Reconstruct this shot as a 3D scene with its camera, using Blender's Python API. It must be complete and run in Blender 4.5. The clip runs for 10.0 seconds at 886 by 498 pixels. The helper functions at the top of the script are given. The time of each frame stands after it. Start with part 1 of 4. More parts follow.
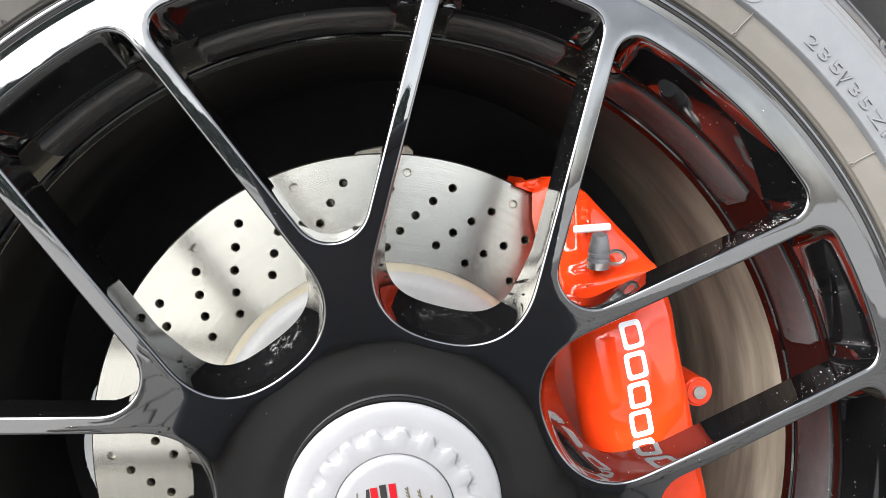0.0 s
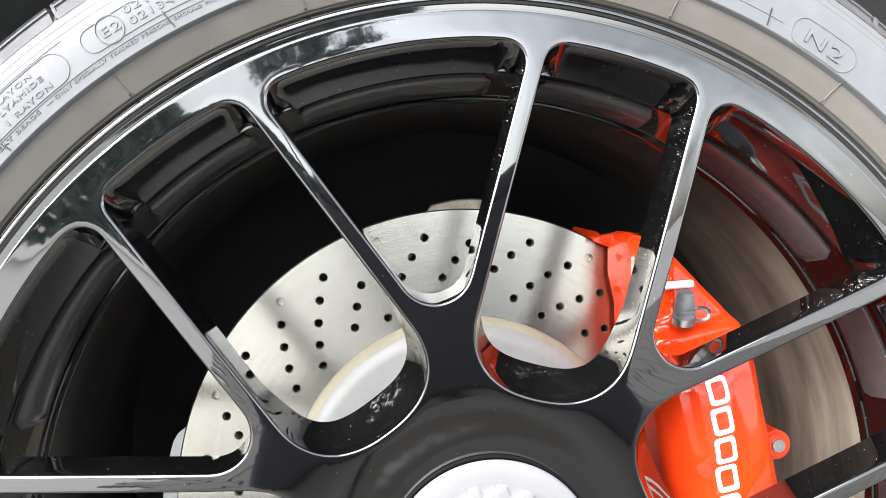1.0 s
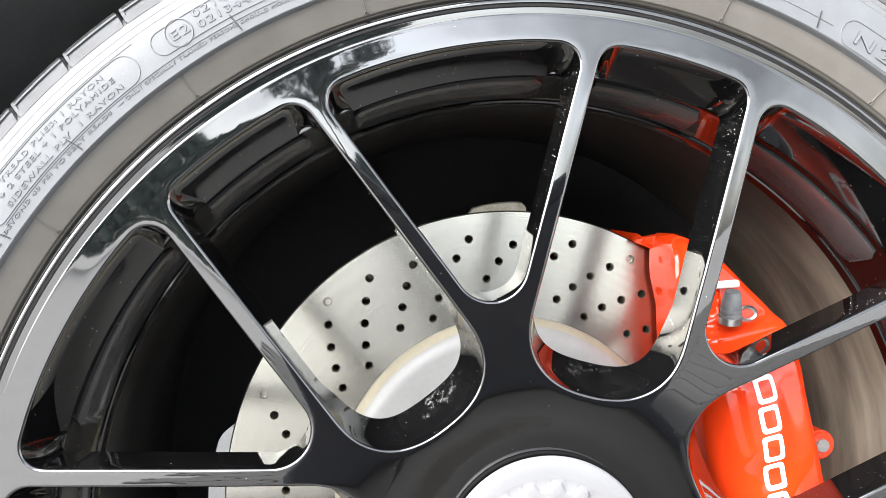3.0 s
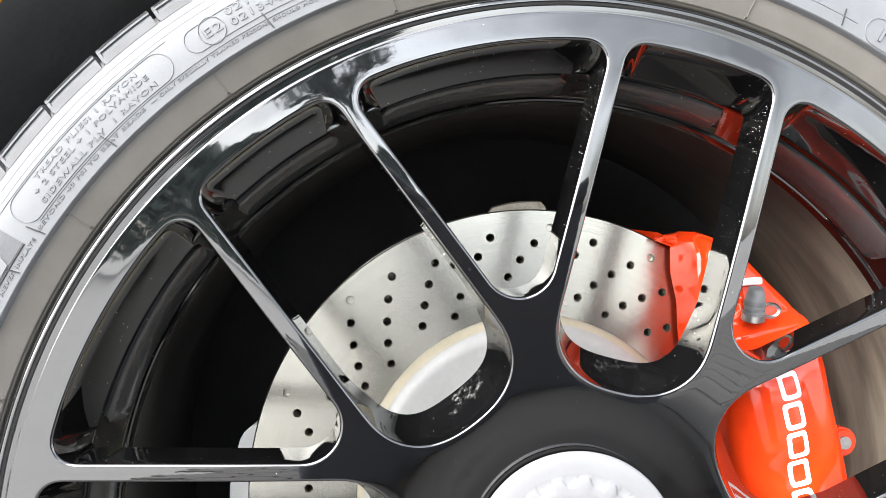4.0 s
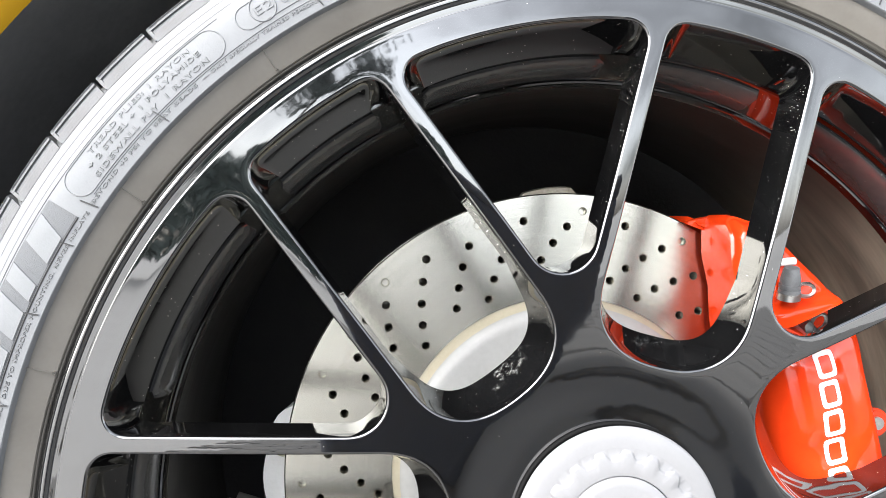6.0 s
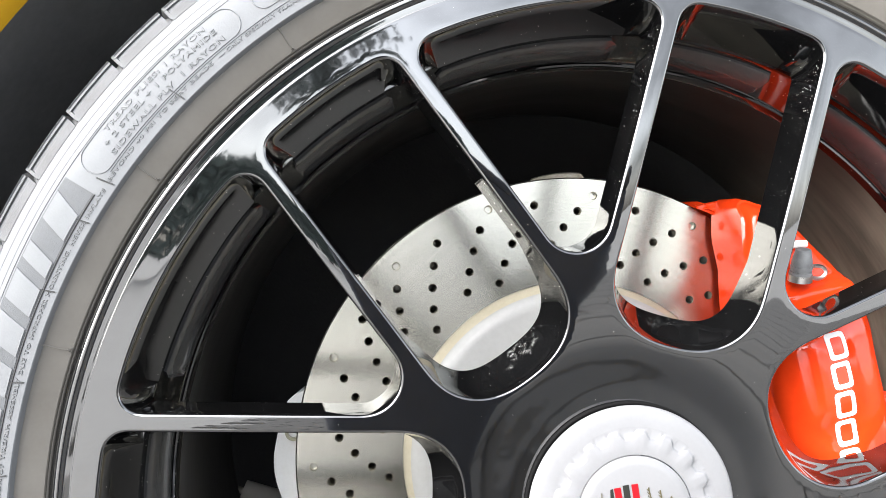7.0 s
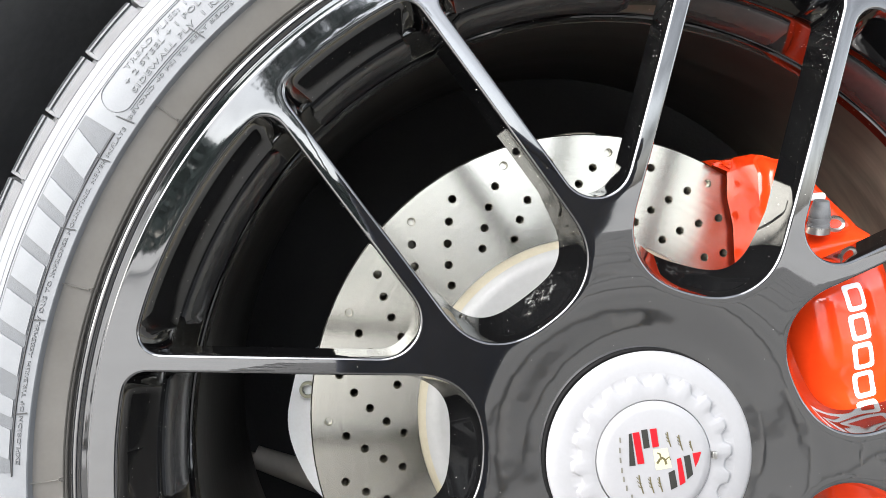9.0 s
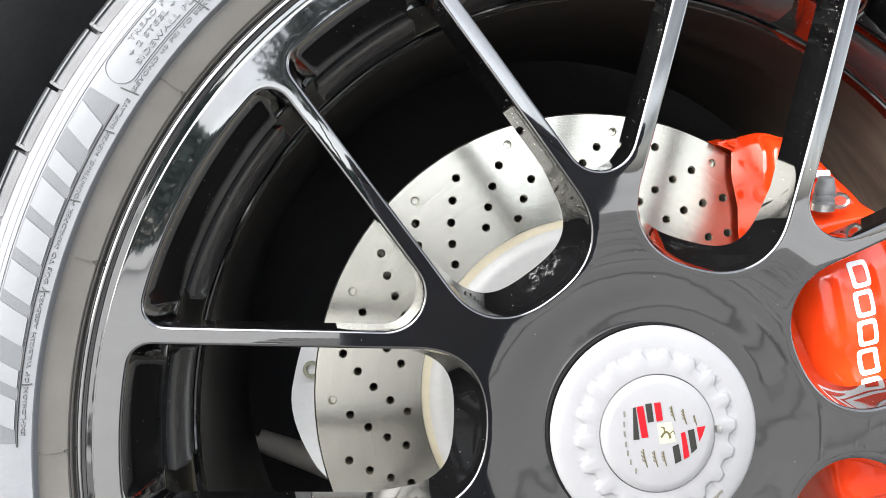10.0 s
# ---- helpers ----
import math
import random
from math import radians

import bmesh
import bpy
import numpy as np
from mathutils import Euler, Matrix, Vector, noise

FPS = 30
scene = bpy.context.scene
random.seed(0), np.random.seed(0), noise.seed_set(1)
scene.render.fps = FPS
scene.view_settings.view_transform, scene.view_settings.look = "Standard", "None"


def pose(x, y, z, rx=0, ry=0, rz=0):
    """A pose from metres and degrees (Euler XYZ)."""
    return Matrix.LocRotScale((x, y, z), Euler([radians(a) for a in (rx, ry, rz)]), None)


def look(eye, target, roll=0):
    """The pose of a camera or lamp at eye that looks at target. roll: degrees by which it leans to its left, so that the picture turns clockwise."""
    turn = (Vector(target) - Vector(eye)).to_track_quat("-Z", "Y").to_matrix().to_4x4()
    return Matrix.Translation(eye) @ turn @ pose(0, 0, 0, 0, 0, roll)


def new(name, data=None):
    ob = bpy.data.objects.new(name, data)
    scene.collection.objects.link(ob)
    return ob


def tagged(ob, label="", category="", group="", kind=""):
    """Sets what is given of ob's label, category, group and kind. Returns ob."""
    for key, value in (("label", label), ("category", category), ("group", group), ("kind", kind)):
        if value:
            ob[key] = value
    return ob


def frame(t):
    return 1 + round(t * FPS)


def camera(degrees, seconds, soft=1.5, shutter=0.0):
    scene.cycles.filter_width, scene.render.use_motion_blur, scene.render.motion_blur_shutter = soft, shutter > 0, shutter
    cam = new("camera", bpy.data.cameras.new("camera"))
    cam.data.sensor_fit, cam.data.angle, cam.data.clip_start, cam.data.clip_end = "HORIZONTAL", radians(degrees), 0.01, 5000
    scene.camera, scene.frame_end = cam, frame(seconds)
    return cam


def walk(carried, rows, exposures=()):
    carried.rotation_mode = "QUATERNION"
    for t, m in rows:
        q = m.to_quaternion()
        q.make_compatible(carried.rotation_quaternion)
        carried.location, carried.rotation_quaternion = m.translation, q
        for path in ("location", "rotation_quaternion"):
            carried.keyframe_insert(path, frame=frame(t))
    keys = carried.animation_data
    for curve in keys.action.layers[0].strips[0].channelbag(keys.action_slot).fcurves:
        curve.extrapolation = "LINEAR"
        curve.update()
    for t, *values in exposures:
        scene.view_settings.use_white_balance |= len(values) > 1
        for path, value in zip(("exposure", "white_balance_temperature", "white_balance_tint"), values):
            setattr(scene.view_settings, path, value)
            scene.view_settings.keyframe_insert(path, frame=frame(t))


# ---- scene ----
HUB = 0.3235  # height of the wheel axis; the axis runs along y
cam = camera(63.80, 10.0, soft=0.5)
# seconds, eye, yaw, pitch, roll
PATH = [
    (0.0, -0.0106, -0.3062, 0.4607, -6.02, -3.73, -0.09),
    (0.1, -0.0151, -0.3068, 0.4625, -5.94, -3.47, -0.09),
    (0.2, -0.0244, -0.308, 0.4663, -5.79, -2.92, -0.08),
    (0.3, -0.0337, -0.3091, 0.4701, -5.63, -2.37, -0.08),
    (0.4, -0.0406, -0.31, 0.4729, -5.52, -1.96, -0.07),
    (0.5, -0.0451, -0.3106, 0.4747, -5.44, -1.7, -0.07),
    (1.0, -0.0535, -0.3105, 0.4761, -5.54, -1.49, -0.05),
    (1.5, -0.0588, -0.3116, 0.4759, -5.47, -1.24, -0.06),
    (2.0, -0.0655, -0.3126, 0.475, -5.45, -1.06, -0.06),
    (2.5, -0.071, -0.3135, 0.4728, -5.21, -0.82, -0.02),
    (4.0, -0.0896, -0.3151, 0.4661, -5.08, -0.11, -0.1),
    (4.5, -0.0951, -0.3159, 0.4634, -5.08, 0.17, -0.18),
    (5.0, -0.0999, -0.3166, 0.4608, -4.99, 0.2, -0.1),
    (5.5, -0.1054, -0.3169, 0.4567, -5.05, 0.31, -0.1),
    (7.0, -0.1164, -0.3172, 0.4428, -5.07, 0.42, -0.11),
    (7.5, -0.1194, -0.3166, 0.4367, -5.06, 0.43, -0.08),
    (8.0, -0.1212, -0.3161, 0.4311, -5.01, 0.26, -0.05),
    (8.5, -0.1226, -0.316, 0.4254, -4.97, 0.14, -0.02),
    (9.0, -0.1239, -0.3159, 0.4195, -4.89, 0.03, 0.03),
    (9.5, -0.1247, -0.3157, 0.4145, -4.78, -0.21, 0.07),
    (10.0, -0.1247, -0.3156, 0.4091, -4.71, -0.24, 0.06),
]
walk(cam, [(t, pose(x, y, z, 90 + pitch, 0, yaw) @ pose(0, 0, 0, 0, 0, roll)) for t, x, y, z, yaw, pitch, roll in PATH], exposures=[(0.0, 1.85), (0.3, 1.93), (0.8, 2.04), (10.0, 2.04)])

from mathutils.geometry import delaunay_2d_cdt

# ---- light ----
world = bpy.data.worlds.new("sky")
scene.world = world
world.use_nodes = True
wn = world.node_tree.nodes
sky = wn.new("ShaderNodeTexSky")
sky.sky_type = "NISHITA"
sky.sun_disc = False
sky.sun_elevation = radians(38)
sky.sun_rotation = radians(230)
sky.air_density, sky.dust_density, sky.ozone_density = 1.0, 2.2, 1.2
# thin overcast: most of the blue is gone
veil = wn.new("ShaderNodeHueSaturation")
veil.inputs["Saturation"].default_value = 0.32
way, cloud, depth = wn.new("ShaderNodeTexCoord"), wn.new("ShaderNodeTexNoise"), wn.new("ShaderNodeMapRange")
cloud.inputs["Scale"].default_value, cloud.inputs["Detail"].default_value, cloud.inputs["Distortion"].default_value = 3.2, 7.0, 0.6
depth.inputs["From Min"].default_value, depth.inputs["From Max"].default_value = 0.36, 0.64
depth.inputs["To Min"].default_value, depth.inputs["To Max"].default_value = 0.45, 1.40
world.node_tree.links.new(way.outputs["Generated"], cloud.inputs["Vector"])
world.node_tree.links.new(cloud.outputs["Fac"], depth.inputs["Value"])
world.node_tree.links.new(depth.outputs["Result"], veil.inputs["Value"])
world.node_tree.links.new(sky.outputs["Color"], veil.inputs["Color"])
world.node_tree.links.new(veil.outputs["Color"], wn["Background"].inputs["Color"])
wn["Background"].inputs["Strength"].default_value = 0.212
sun = new("sun", bpy.data.lights.new("sun", "SUN"))
sun.data.energy, sun.data.angle, sun.data.color = 2.35, radians(80), (0.99, 0.99, 1.0)
sun.matrix_world = look((-2.5, -2.1, 2.85), (0, 0, 0.3))


# ---- materials ----
def material(name, color, rough=0.5, metal=0.0, coat=0.0, spec=0.5):
    m = bpy.data.materials.new(name)
    m.use_nodes = True
    b = m.node_tree.nodes["Principled BSDF"]
    b.inputs["Base Color"].default_value = (*color, 1)
    b.inputs["Roughness"].default_value = rough
    b.inputs["Metallic"].default_value = metal
    b.inputs["Coat Weight"].default_value = coat
    b.inputs["Coat Roughness"].default_value = 0.03
    b.inputs["Specular IOR Level"].default_value = spec
    b.inputs["Coat IOR"].default_value = 1.7
    return m


def vary(m, scale, low, high, bump=0.0, rough=None, detail=6.0, stretch=(1, 1, 1), distort=0.0):
    """Two scales of noise: colour between low and high, roughness and fine relief."""
    nodes, links = m.node_tree.nodes, m.node_tree.links
    b = nodes["Principled BSDF"]
    at, move = nodes.new("ShaderNodeTexCoord"), nodes.new("ShaderNodeMapping")
    move.inputs["Scale"].default_value = stretch
    links.new(at.outputs["Object"], move.inputs["Vector"])
    big, fine = nodes.new("ShaderNodeTexNoise"), nodes.new("ShaderNodeTexNoise")
    for n, s in ((big, scale), (fine, scale * 9)):
        n.inputs["Scale"].default_value, n.inputs["Detail"].default_value = s, detail
        n.inputs["Distortion"].default_value = distort
        links.new(move.outputs["Vector"], n.inputs["Vector"])
    mixed = nodes.new("ShaderNodeMath")
    mixed.operation = "MULTIPLY_ADD"
    mixed.inputs[1].default_value = 0.65
    links.new(big.outputs["Fac"], mixed.inputs[0])
    less = nodes.new("ShaderNodeMath")
    less.operation = "MULTIPLY"
    less.inputs[1].default_value = 0.35
    links.new(fine.outputs["Fac"], less.inputs[0])
    links.new(less.outputs[0], mixed.inputs[2])
    ramp = nodes.new("ShaderNodeValToRGB")
    ramp.color_ramp.elements[0].position, ramp.color_ramp.elements[1].position = 0.32, 0.68
    ramp.color_ramp.elements[0].color, ramp.color_ramp.elements[1].color = (*low, 1), (*high, 1)
    links.new(mixed.outputs[0], ramp.inputs["Fac"])
    links.new(ramp.outputs["Color"], b.inputs["Base Color"])
    if rough:
        span = nodes.new("ShaderNodeMapRange")
        span.inputs["From Min"].default_value, span.inputs["From Max"].default_value = 0.35, 0.65
        span.inputs["To Min"].default_value, span.inputs["To Max"].default_value = rough
        links.new(mixed.outputs[0], span.inputs["Value"])
        links.new(span.outputs["Result"], b.inputs["Roughness"])
    if bump:
        relief = nodes.new("ShaderNodeBump")
        relief.inputs["Strength"].default_value, relief.inputs["Distance"].default_value = 1.0, bump
        links.new(fine.outputs["Fac"], relief.inputs["Height"])
        links.new(relief.outputs["Normal"], b.inputs["Normal"])
    return m


gloss_black = vary(material("gloss_black_paint", (0.008, 0.008, 0.009), 0.06, coat=1.0, spec=0.9), 14, (0.0012, 0.0012, 0.0013), (0.003, 0.003, 0.0032), rough=(0.02, 0.05))
cast_black = vary(material("cast_black_paint", (0.01, 0.01, 0.011), 0.12), 60, (0.005, 0.005, 0.006), (0.016, 0.016, 0.017), bump=0.00012, rough=(0.07, 0.2))
wall_black = vary(material("gloss_black_wall_paint", (0.006, 0.006, 0.007), 0.04, coat=0.5, spec=0.5), 30, (0.0015, 0.0015, 0.0016), (0.004, 0.004, 0.0042), rough=(0.02, 0.06))
dusty_black = vary(material("dusty_barrel_paint", (0.02, 0.018, 0.015), 0.25), 9, (0.008, 0.0075, 0.007), (0.026, 0.025, 0.022), rough=(0.36, 0.46), detail=3.0, stretch=(0.5, 6, 0.5))
pad_grey = vary(material("gloss_panel_paint", (0.02, 0.02, 0.021), 0.3, coat=0.35, spec=0.5), 25, (0.032, 0.032, 0.033), (0.050, 0.050, 0.051), rough=(0.16, 0.26))
# sky glare on the sidewall is painted in by this pale base
rubber = vary(material("sidewall_rubber", (0.17, 0.175, 0.18), 0.6, spec=0.5), 140, (0.112, 0.117, 0.122), (0.132, 0.137, 0.143), bump=0.00006, rough=(0.55, 0.66))
rubber_band = vary(material("ribbed_band_rubber", (0.06, 0.062, 0.064), 0.6, spec=0.5), 500, (0.062, 0.065, 0.069), (0.078, 0.082, 0.087), bump=0.0002, rough=(0.55, 0.7))
# near-black for the painted shadow gap round the nut
gap_shade_black = material("gap_shade_matt", (0.004, 0.004, 0.004), 0.8, spec=0.1)
rubber_dark = material("groove_and_shade_rubber", (0.02, 0.02, 0.02), 0.6)
rubber_smooth = vary(material("bead_rubber", (0.14, 0.135, 0.125), 0.45, spec=0.7), 60, (0.104, 0.096, 0.084), (0.126, 0.117, 0.103), rough=(0.38, 0.5))
rubber_worn = vary(material("tread_rubber", (0.15, 0.15, 0.15), 0.6), 120, (0.054, 0.056, 0.059), (0.088, 0.091, 0.095), bump=0.0003, rough=(0.5, 0.75))
steel = material("ground_steel", (0.60, 0.59, 0.56), 0.22, metal=1.0)
hat_white = vary(material("silver_hat_paint", (0.74, 0.74, 0.72), 0.4), 30, (0.22, 0.22, 0.215), (0.27, 0.27, 0.265), rough=(0.35, 0.5))
hat_cream = vary(material("cream_hat_edge", (0.62, 0.57, 0.45), 0.45), 40, (0.26, 0.235, 0.17), (0.33, 0.30, 0.23), rough=(0.4, 0.55))
red_paint = vary(material("red_caliper_paint", (0.75, 0.07, 0.01), 0.16, spec=0.5), 25, (0.65, 0.036, 0.006), (0.73, 0.048, 0.007), rough=(0.06, 0.13))
boot_grey = vary(material("grey_rubber_boot", (0.2, 0.2, 0.2), 0.5), 200, (0.11, 0.112, 0.115), (0.19, 0.193, 0.196), rough=(0.4, 0.6))
white_paint = material("white_lettering", (0.80, 0.80, 0.80), 0.4)
zinc = vary(material("zinc_bolt", (0.45, 0.44, 0.42), 0.35, metal=1.0), 200, (0.35, 0.34, 0.32), (0.55, 0.54, 0.52), rough=(0.25, 0.5))
cap_white = vary(material("silver_white_nut", (0.33, 0.33, 0.34), 0.35), 60, (0.172, 0.172, 0.176), (0.188, 0.188, 0.193), rough=(0.28, 0.34))
crest_red = material("crest_red", (0.24, 0.006, 0.010), 0.3, spec=0.2)
crest_black = material("crest_black", (0.018, 0.018, 0.016), 0.3, spec=0.2)
crest_cream = material("crest_pale_gold", (0.30, 0.29, 0.20), 0.35)
pale_grey = material("worn_grey_lettering", (0.085, 0.08, 0.065), 0.4)
crest_line = material("crest_bronze_line", (0.06, 0.05, 0.02), 0.4)
liner_black = vary(material("arch_liner_felt", (0.012, 0.012, 0.013), 0.9), 30, (0.030, 0.030, 0.032), (0.050, 0.050, 0.050), bump=0.0004, rough=(0.8, 1.0))
# paler copy of the felt: light on the outer liner is painted in
liner_lit = vary(material("lit_liner_felt", (0.10, 0.10, 0.105), 0.9), 18, (0.150, 0.151, 0.156), (0.220, 0.220, 0.224), bump=0.0004, rough=(0.8, 1.0))
bark = vary(material("grey_bark", (0.08, 0.07, 0.06), 0.9), 6, (0.05, 0.045, 0.04), (0.11, 0.10, 0.09), bump=0.01, rough=(0.8, 1.0))
tree_leaf = vary(material("tree_leaf", (0.05, 0.07, 0.06), 0.5), 2, (0.115, 0.140, 0.135), (0.170, 0.195, 0.190), rough=(0.4, 0.6))
yellow_paint = vary(material("yellow_body_paint", (0.75, 0.42, 0.02), 0.15, coat=1.0), 12, (0.72, 0.40, 0.018), (0.78, 0.45, 0.025), rough=(0.12, 0.2))
arm_grey = vary(material("dusty_arm_alloy", (0.09, 0.085, 0.075), 0.6, metal=0.3), 30, (0.40, 0.37, 0.32), (0.52, 0.48, 0.42), rough=(0.5, 0.8))
shield_brown = vary(material("stained_shield", (0.30, 0.27, 0.22), 0.5, metal=0.4), 80, (0.16, 0.13, 0.09), (0.45, 0.42, 0.36), rough=(0.4, 0.6))
upright_white = vary(material("cast_upright_alloy", (0.72, 0.71, 0.70), 0.5), 60, (0.74, 0.73, 0.71), (0.82, 0.82, 0.81), bump=0.0001, rough=(0.4, 0.6))
# shade on the ground by the car, put into a dark grey
ground_shade = vary(material("shaded_ground_grey", (0.06, 0.06, 0.06), 0.8), 8, (0.10, 0.099, 0.097), (0.16, 0.158, 0.154), bump=0.003, rough=(0.7, 0.95))
leaf = vary(material("hedge_leaf", (0.04, 0.07, 0.025), 0.5), 2, (0.125, 0.165, 0.150), (0.165, 0.210, 0.192), rough=(0.4, 0.6))
# navy of the unseen box that darkens reflections in the wheel
stand_in_navy = vary(material("stand_in_dark_navy", (0.012, 0.012, 0.015), 0.8), 60, (0.050, 0.058, 0.080), (0.072, 0.082, 0.108), bump=0.0004, rough=(0.7, 0.9))
grit = material("pale_grit", (0.62, 0.61, 0.58), 0.35)
paving = vary(material("pale_concrete", (0.34, 0.335, 0.32), 0.8), 3, (0.47, 0.463, 0.445), (0.57, 0.563, 0.545), bump=0.002, rough=(0.7, 0.9))
# grey pavers, toned darker than the forecourt to hold the near shade
paver_shade_grey = vary(material("shaded_paver_concrete", (0.3, 0.3, 0.29), 0.8), 9, (0.150, 0.147, 0.140), (0.220, 0.216, 0.206), bump=0.0006, rough=(0.7, 0.9))


def specked(m, cells=330.0, size=0.10, share=0.90):
    """Pale grains of dust, and the faint waviness of sprayed paint."""
    nodes, links = m.node_tree.nodes, m.node_tree.links
    b = nodes["Principled BSDF"]
    at, cell = nodes.new("ShaderNodeTexCoord"), nodes.new("ShaderNodeTexVoronoi")
    cell.inputs["Scale"].default_value = cells
    links.new(at.outputs["Object"], cell.inputs["Vector"])
    near, some, both = (nodes.new("ShaderNodeMath") for _ in range(3))
    near.operation, some.operation, both.operation = "LESS_THAN", "GREATER_THAN", "MULTIPLY"
    near.inputs[1].default_value, some.inputs[1].default_value = size, share
    split = nodes.new("ShaderNodeSeparateColor")
    links.new(cell.outputs["Color"], split.inputs[0])
    links.new(cell.outputs["Distance"], near.inputs[0])
    links.new(split.outputs[0], some.inputs[0])
    links.new(near.outputs[0], both.inputs[0])
    links.new(some.outputs[0], both.inputs[1])
    mix = nodes.new("ShaderNodeMix")
    mix.data_type = "RGBA"
    old = b.inputs["Base Color"].links[0].from_socket
    links.new(both.outputs[0], mix.inputs["Factor"])
    links.new(old, mix.inputs[6])
    mix.inputs[7].default_value = (0.55, 0.54, 0.50, 1)
    links.new(mix.outputs[2], b.inputs["Base Color"])
    peel, relief = nodes.new("ShaderNodeTexNoise"), nodes.new("ShaderNodeBump")
    peel.inputs["Scale"].default_value, peel.inputs["Detail"].default_value = 40.0, 2.0
    links.new(at.outputs["Object"], peel.inputs["Vector"])
    relief.inputs["Strength"].default_value, relief.inputs["Distance"].default_value = 1.0, 0.00004
    links.new(peel.outputs["Fac"], relief.inputs["Height"])
    links.new(relief.outputs["Normal"], b.inputs["Normal"])
    links.new(relief.outputs["Normal"], b.inputs["Coat Normal"])


def lit_dust(m, at, near, far, color):
    """Light painted as a pale dust tone round one place, thinning out in cloudy streaks."""
    nodes, links = m.node_tree.nodes, m.node_tree.links
    b = nodes["Principled BSDF"]
    place, gap, fade = nodes.new("ShaderNodeTexCoord"), nodes.new("ShaderNodeVectorMath"), nodes.new("ShaderNodeMapRange")
    gap.operation = "DISTANCE"
    gap.inputs[1].default_value = at
    links.new(place.outputs["Object"], gap.inputs[0])
    cloud, sway = nodes.new("ShaderNodeTexNoise"), nodes.new("ShaderNodeMath")
    cloud.inputs["Scale"].default_value, cloud.inputs["Detail"].default_value, cloud.inputs["Distortion"].default_value = 7.0, 3.0, 0.3
    links.new(place.outputs["Object"], cloud.inputs["Vector"])
    sway.operation, sway.inputs[1].default_value = "MULTIPLY_ADD", 0.12
    links.new(cloud.outputs["Fac"], sway.inputs[0])
    links.new(gap.outputs["Value"], sway.inputs[2])
    fade.interpolation_type = "SMOOTHSTEP"
    for key, value in (("From Min", far + 0.06), ("From Max", near + 0.06), ("To Min", 0.0), ("To Max", 1.0)):
        fade.inputs[key].default_value = value
    links.new(sway.outputs[0], fade.inputs["Value"])
    mix = nodes.new("ShaderNodeMix")
    mix.data_type = "RGBA"
    links.new(fade.outputs["Result"], mix.inputs["Factor"])
    links.new(b.inputs["Base Color"].links[0].from_socket, mix.inputs[6])
    move, streak, tone = nodes.new("ShaderNodeMapping"), nodes.new("ShaderNodeTexNoise"), nodes.new("ShaderNodeValToRGB")
    move.inputs["Scale"].default_value = (9, 55, 9)
    streak.inputs["Scale"].default_value, streak.inputs["Detail"].default_value, streak.inputs["Roughness"].default_value = 1.0, 6.0, 0.6
    links.new(place.outputs["Object"], move.inputs["Vector"])
    links.new(move.outputs["Vector"], streak.inputs["Vector"])
    links.new(streak.outputs["Fac"], tone.inputs["Fac"])
    for stop, at_fac, k in ((tone.color_ramp.elements[0], 0.34, 0.45), (tone.color_ramp.elements[1], 0.66, 1.25)):
        stop.position, stop.color = at_fac, (*(c * k for c in color), 1)
    links.new(tone.outputs["Color"], mix.inputs[7])
    links.new(mix.outputs[2], b.inputs["Base Color"])


# the barrel's lit right side, painted in a brown dust tone
lit_dust(dusty_black, (0.20, 0.12, -0.05), 0.08, 0.28, (0.290, 0.270, 0.215))
specked(gloss_black, 300.0, 0.055, 0.93)
specked(pad_grey, 300.0, 0.06, 0.93)
specked(wall_black, 650.0, 0.13, 0.90)


def scuffed(m, scale, edge, color):
    """Dried splashes: ragged pale marks in loose groups."""
    nodes, links = m.node_tree.nodes, m.node_tree.links
    b = nodes["Principled BSDF"]
    at, group, mark = nodes.new("ShaderNodeTexCoord"), nodes.new("ShaderNodeTexNoise"), nodes.new("ShaderNodeTexNoise")
    for n, k, d in ((group, scale, 2.0), (mark, scale * 26, 6.0)):
        n.inputs["Scale"].default_value, n.inputs["Detail"].default_value = k, d
        links.new(at.outputs["Object"], n.inputs["Vector"])
    mark.inputs["Distortion"].default_value = 0.4
    both, cut = nodes.new("ShaderNodeMath"), nodes.new("ShaderNodeMapRange")
    both.operation = "MULTIPLY"
    links.new(group.outputs["Fac"], both.inputs[0])
    links.new(mark.outputs["Fac"], both.inputs[1])
    for key, value in (("From Min", edge), ("From Max", edge + 0.05), ("To Min", 0.0), ("To Max", 0.11)):
        cut.inputs[key].default_value = value
    links.new(both.outputs[0], cut.inputs["Value"])
    mix = nodes.new("ShaderNodeMix")
    mix.data_type = "RGBA"
    links.new(cut.outputs["Result"], mix.inputs["Factor"])
    links.new(b.inputs["Base Color"].links[0].from_socket, mix.inputs[6])
    mix.inputs[7].default_value = (*color, 1)
    links.new(mix.outputs[2], b.inputs["Base Color"])


scuffed(gloss_black, 9.0, 0.40, (0.05, 0.05, 0.05))


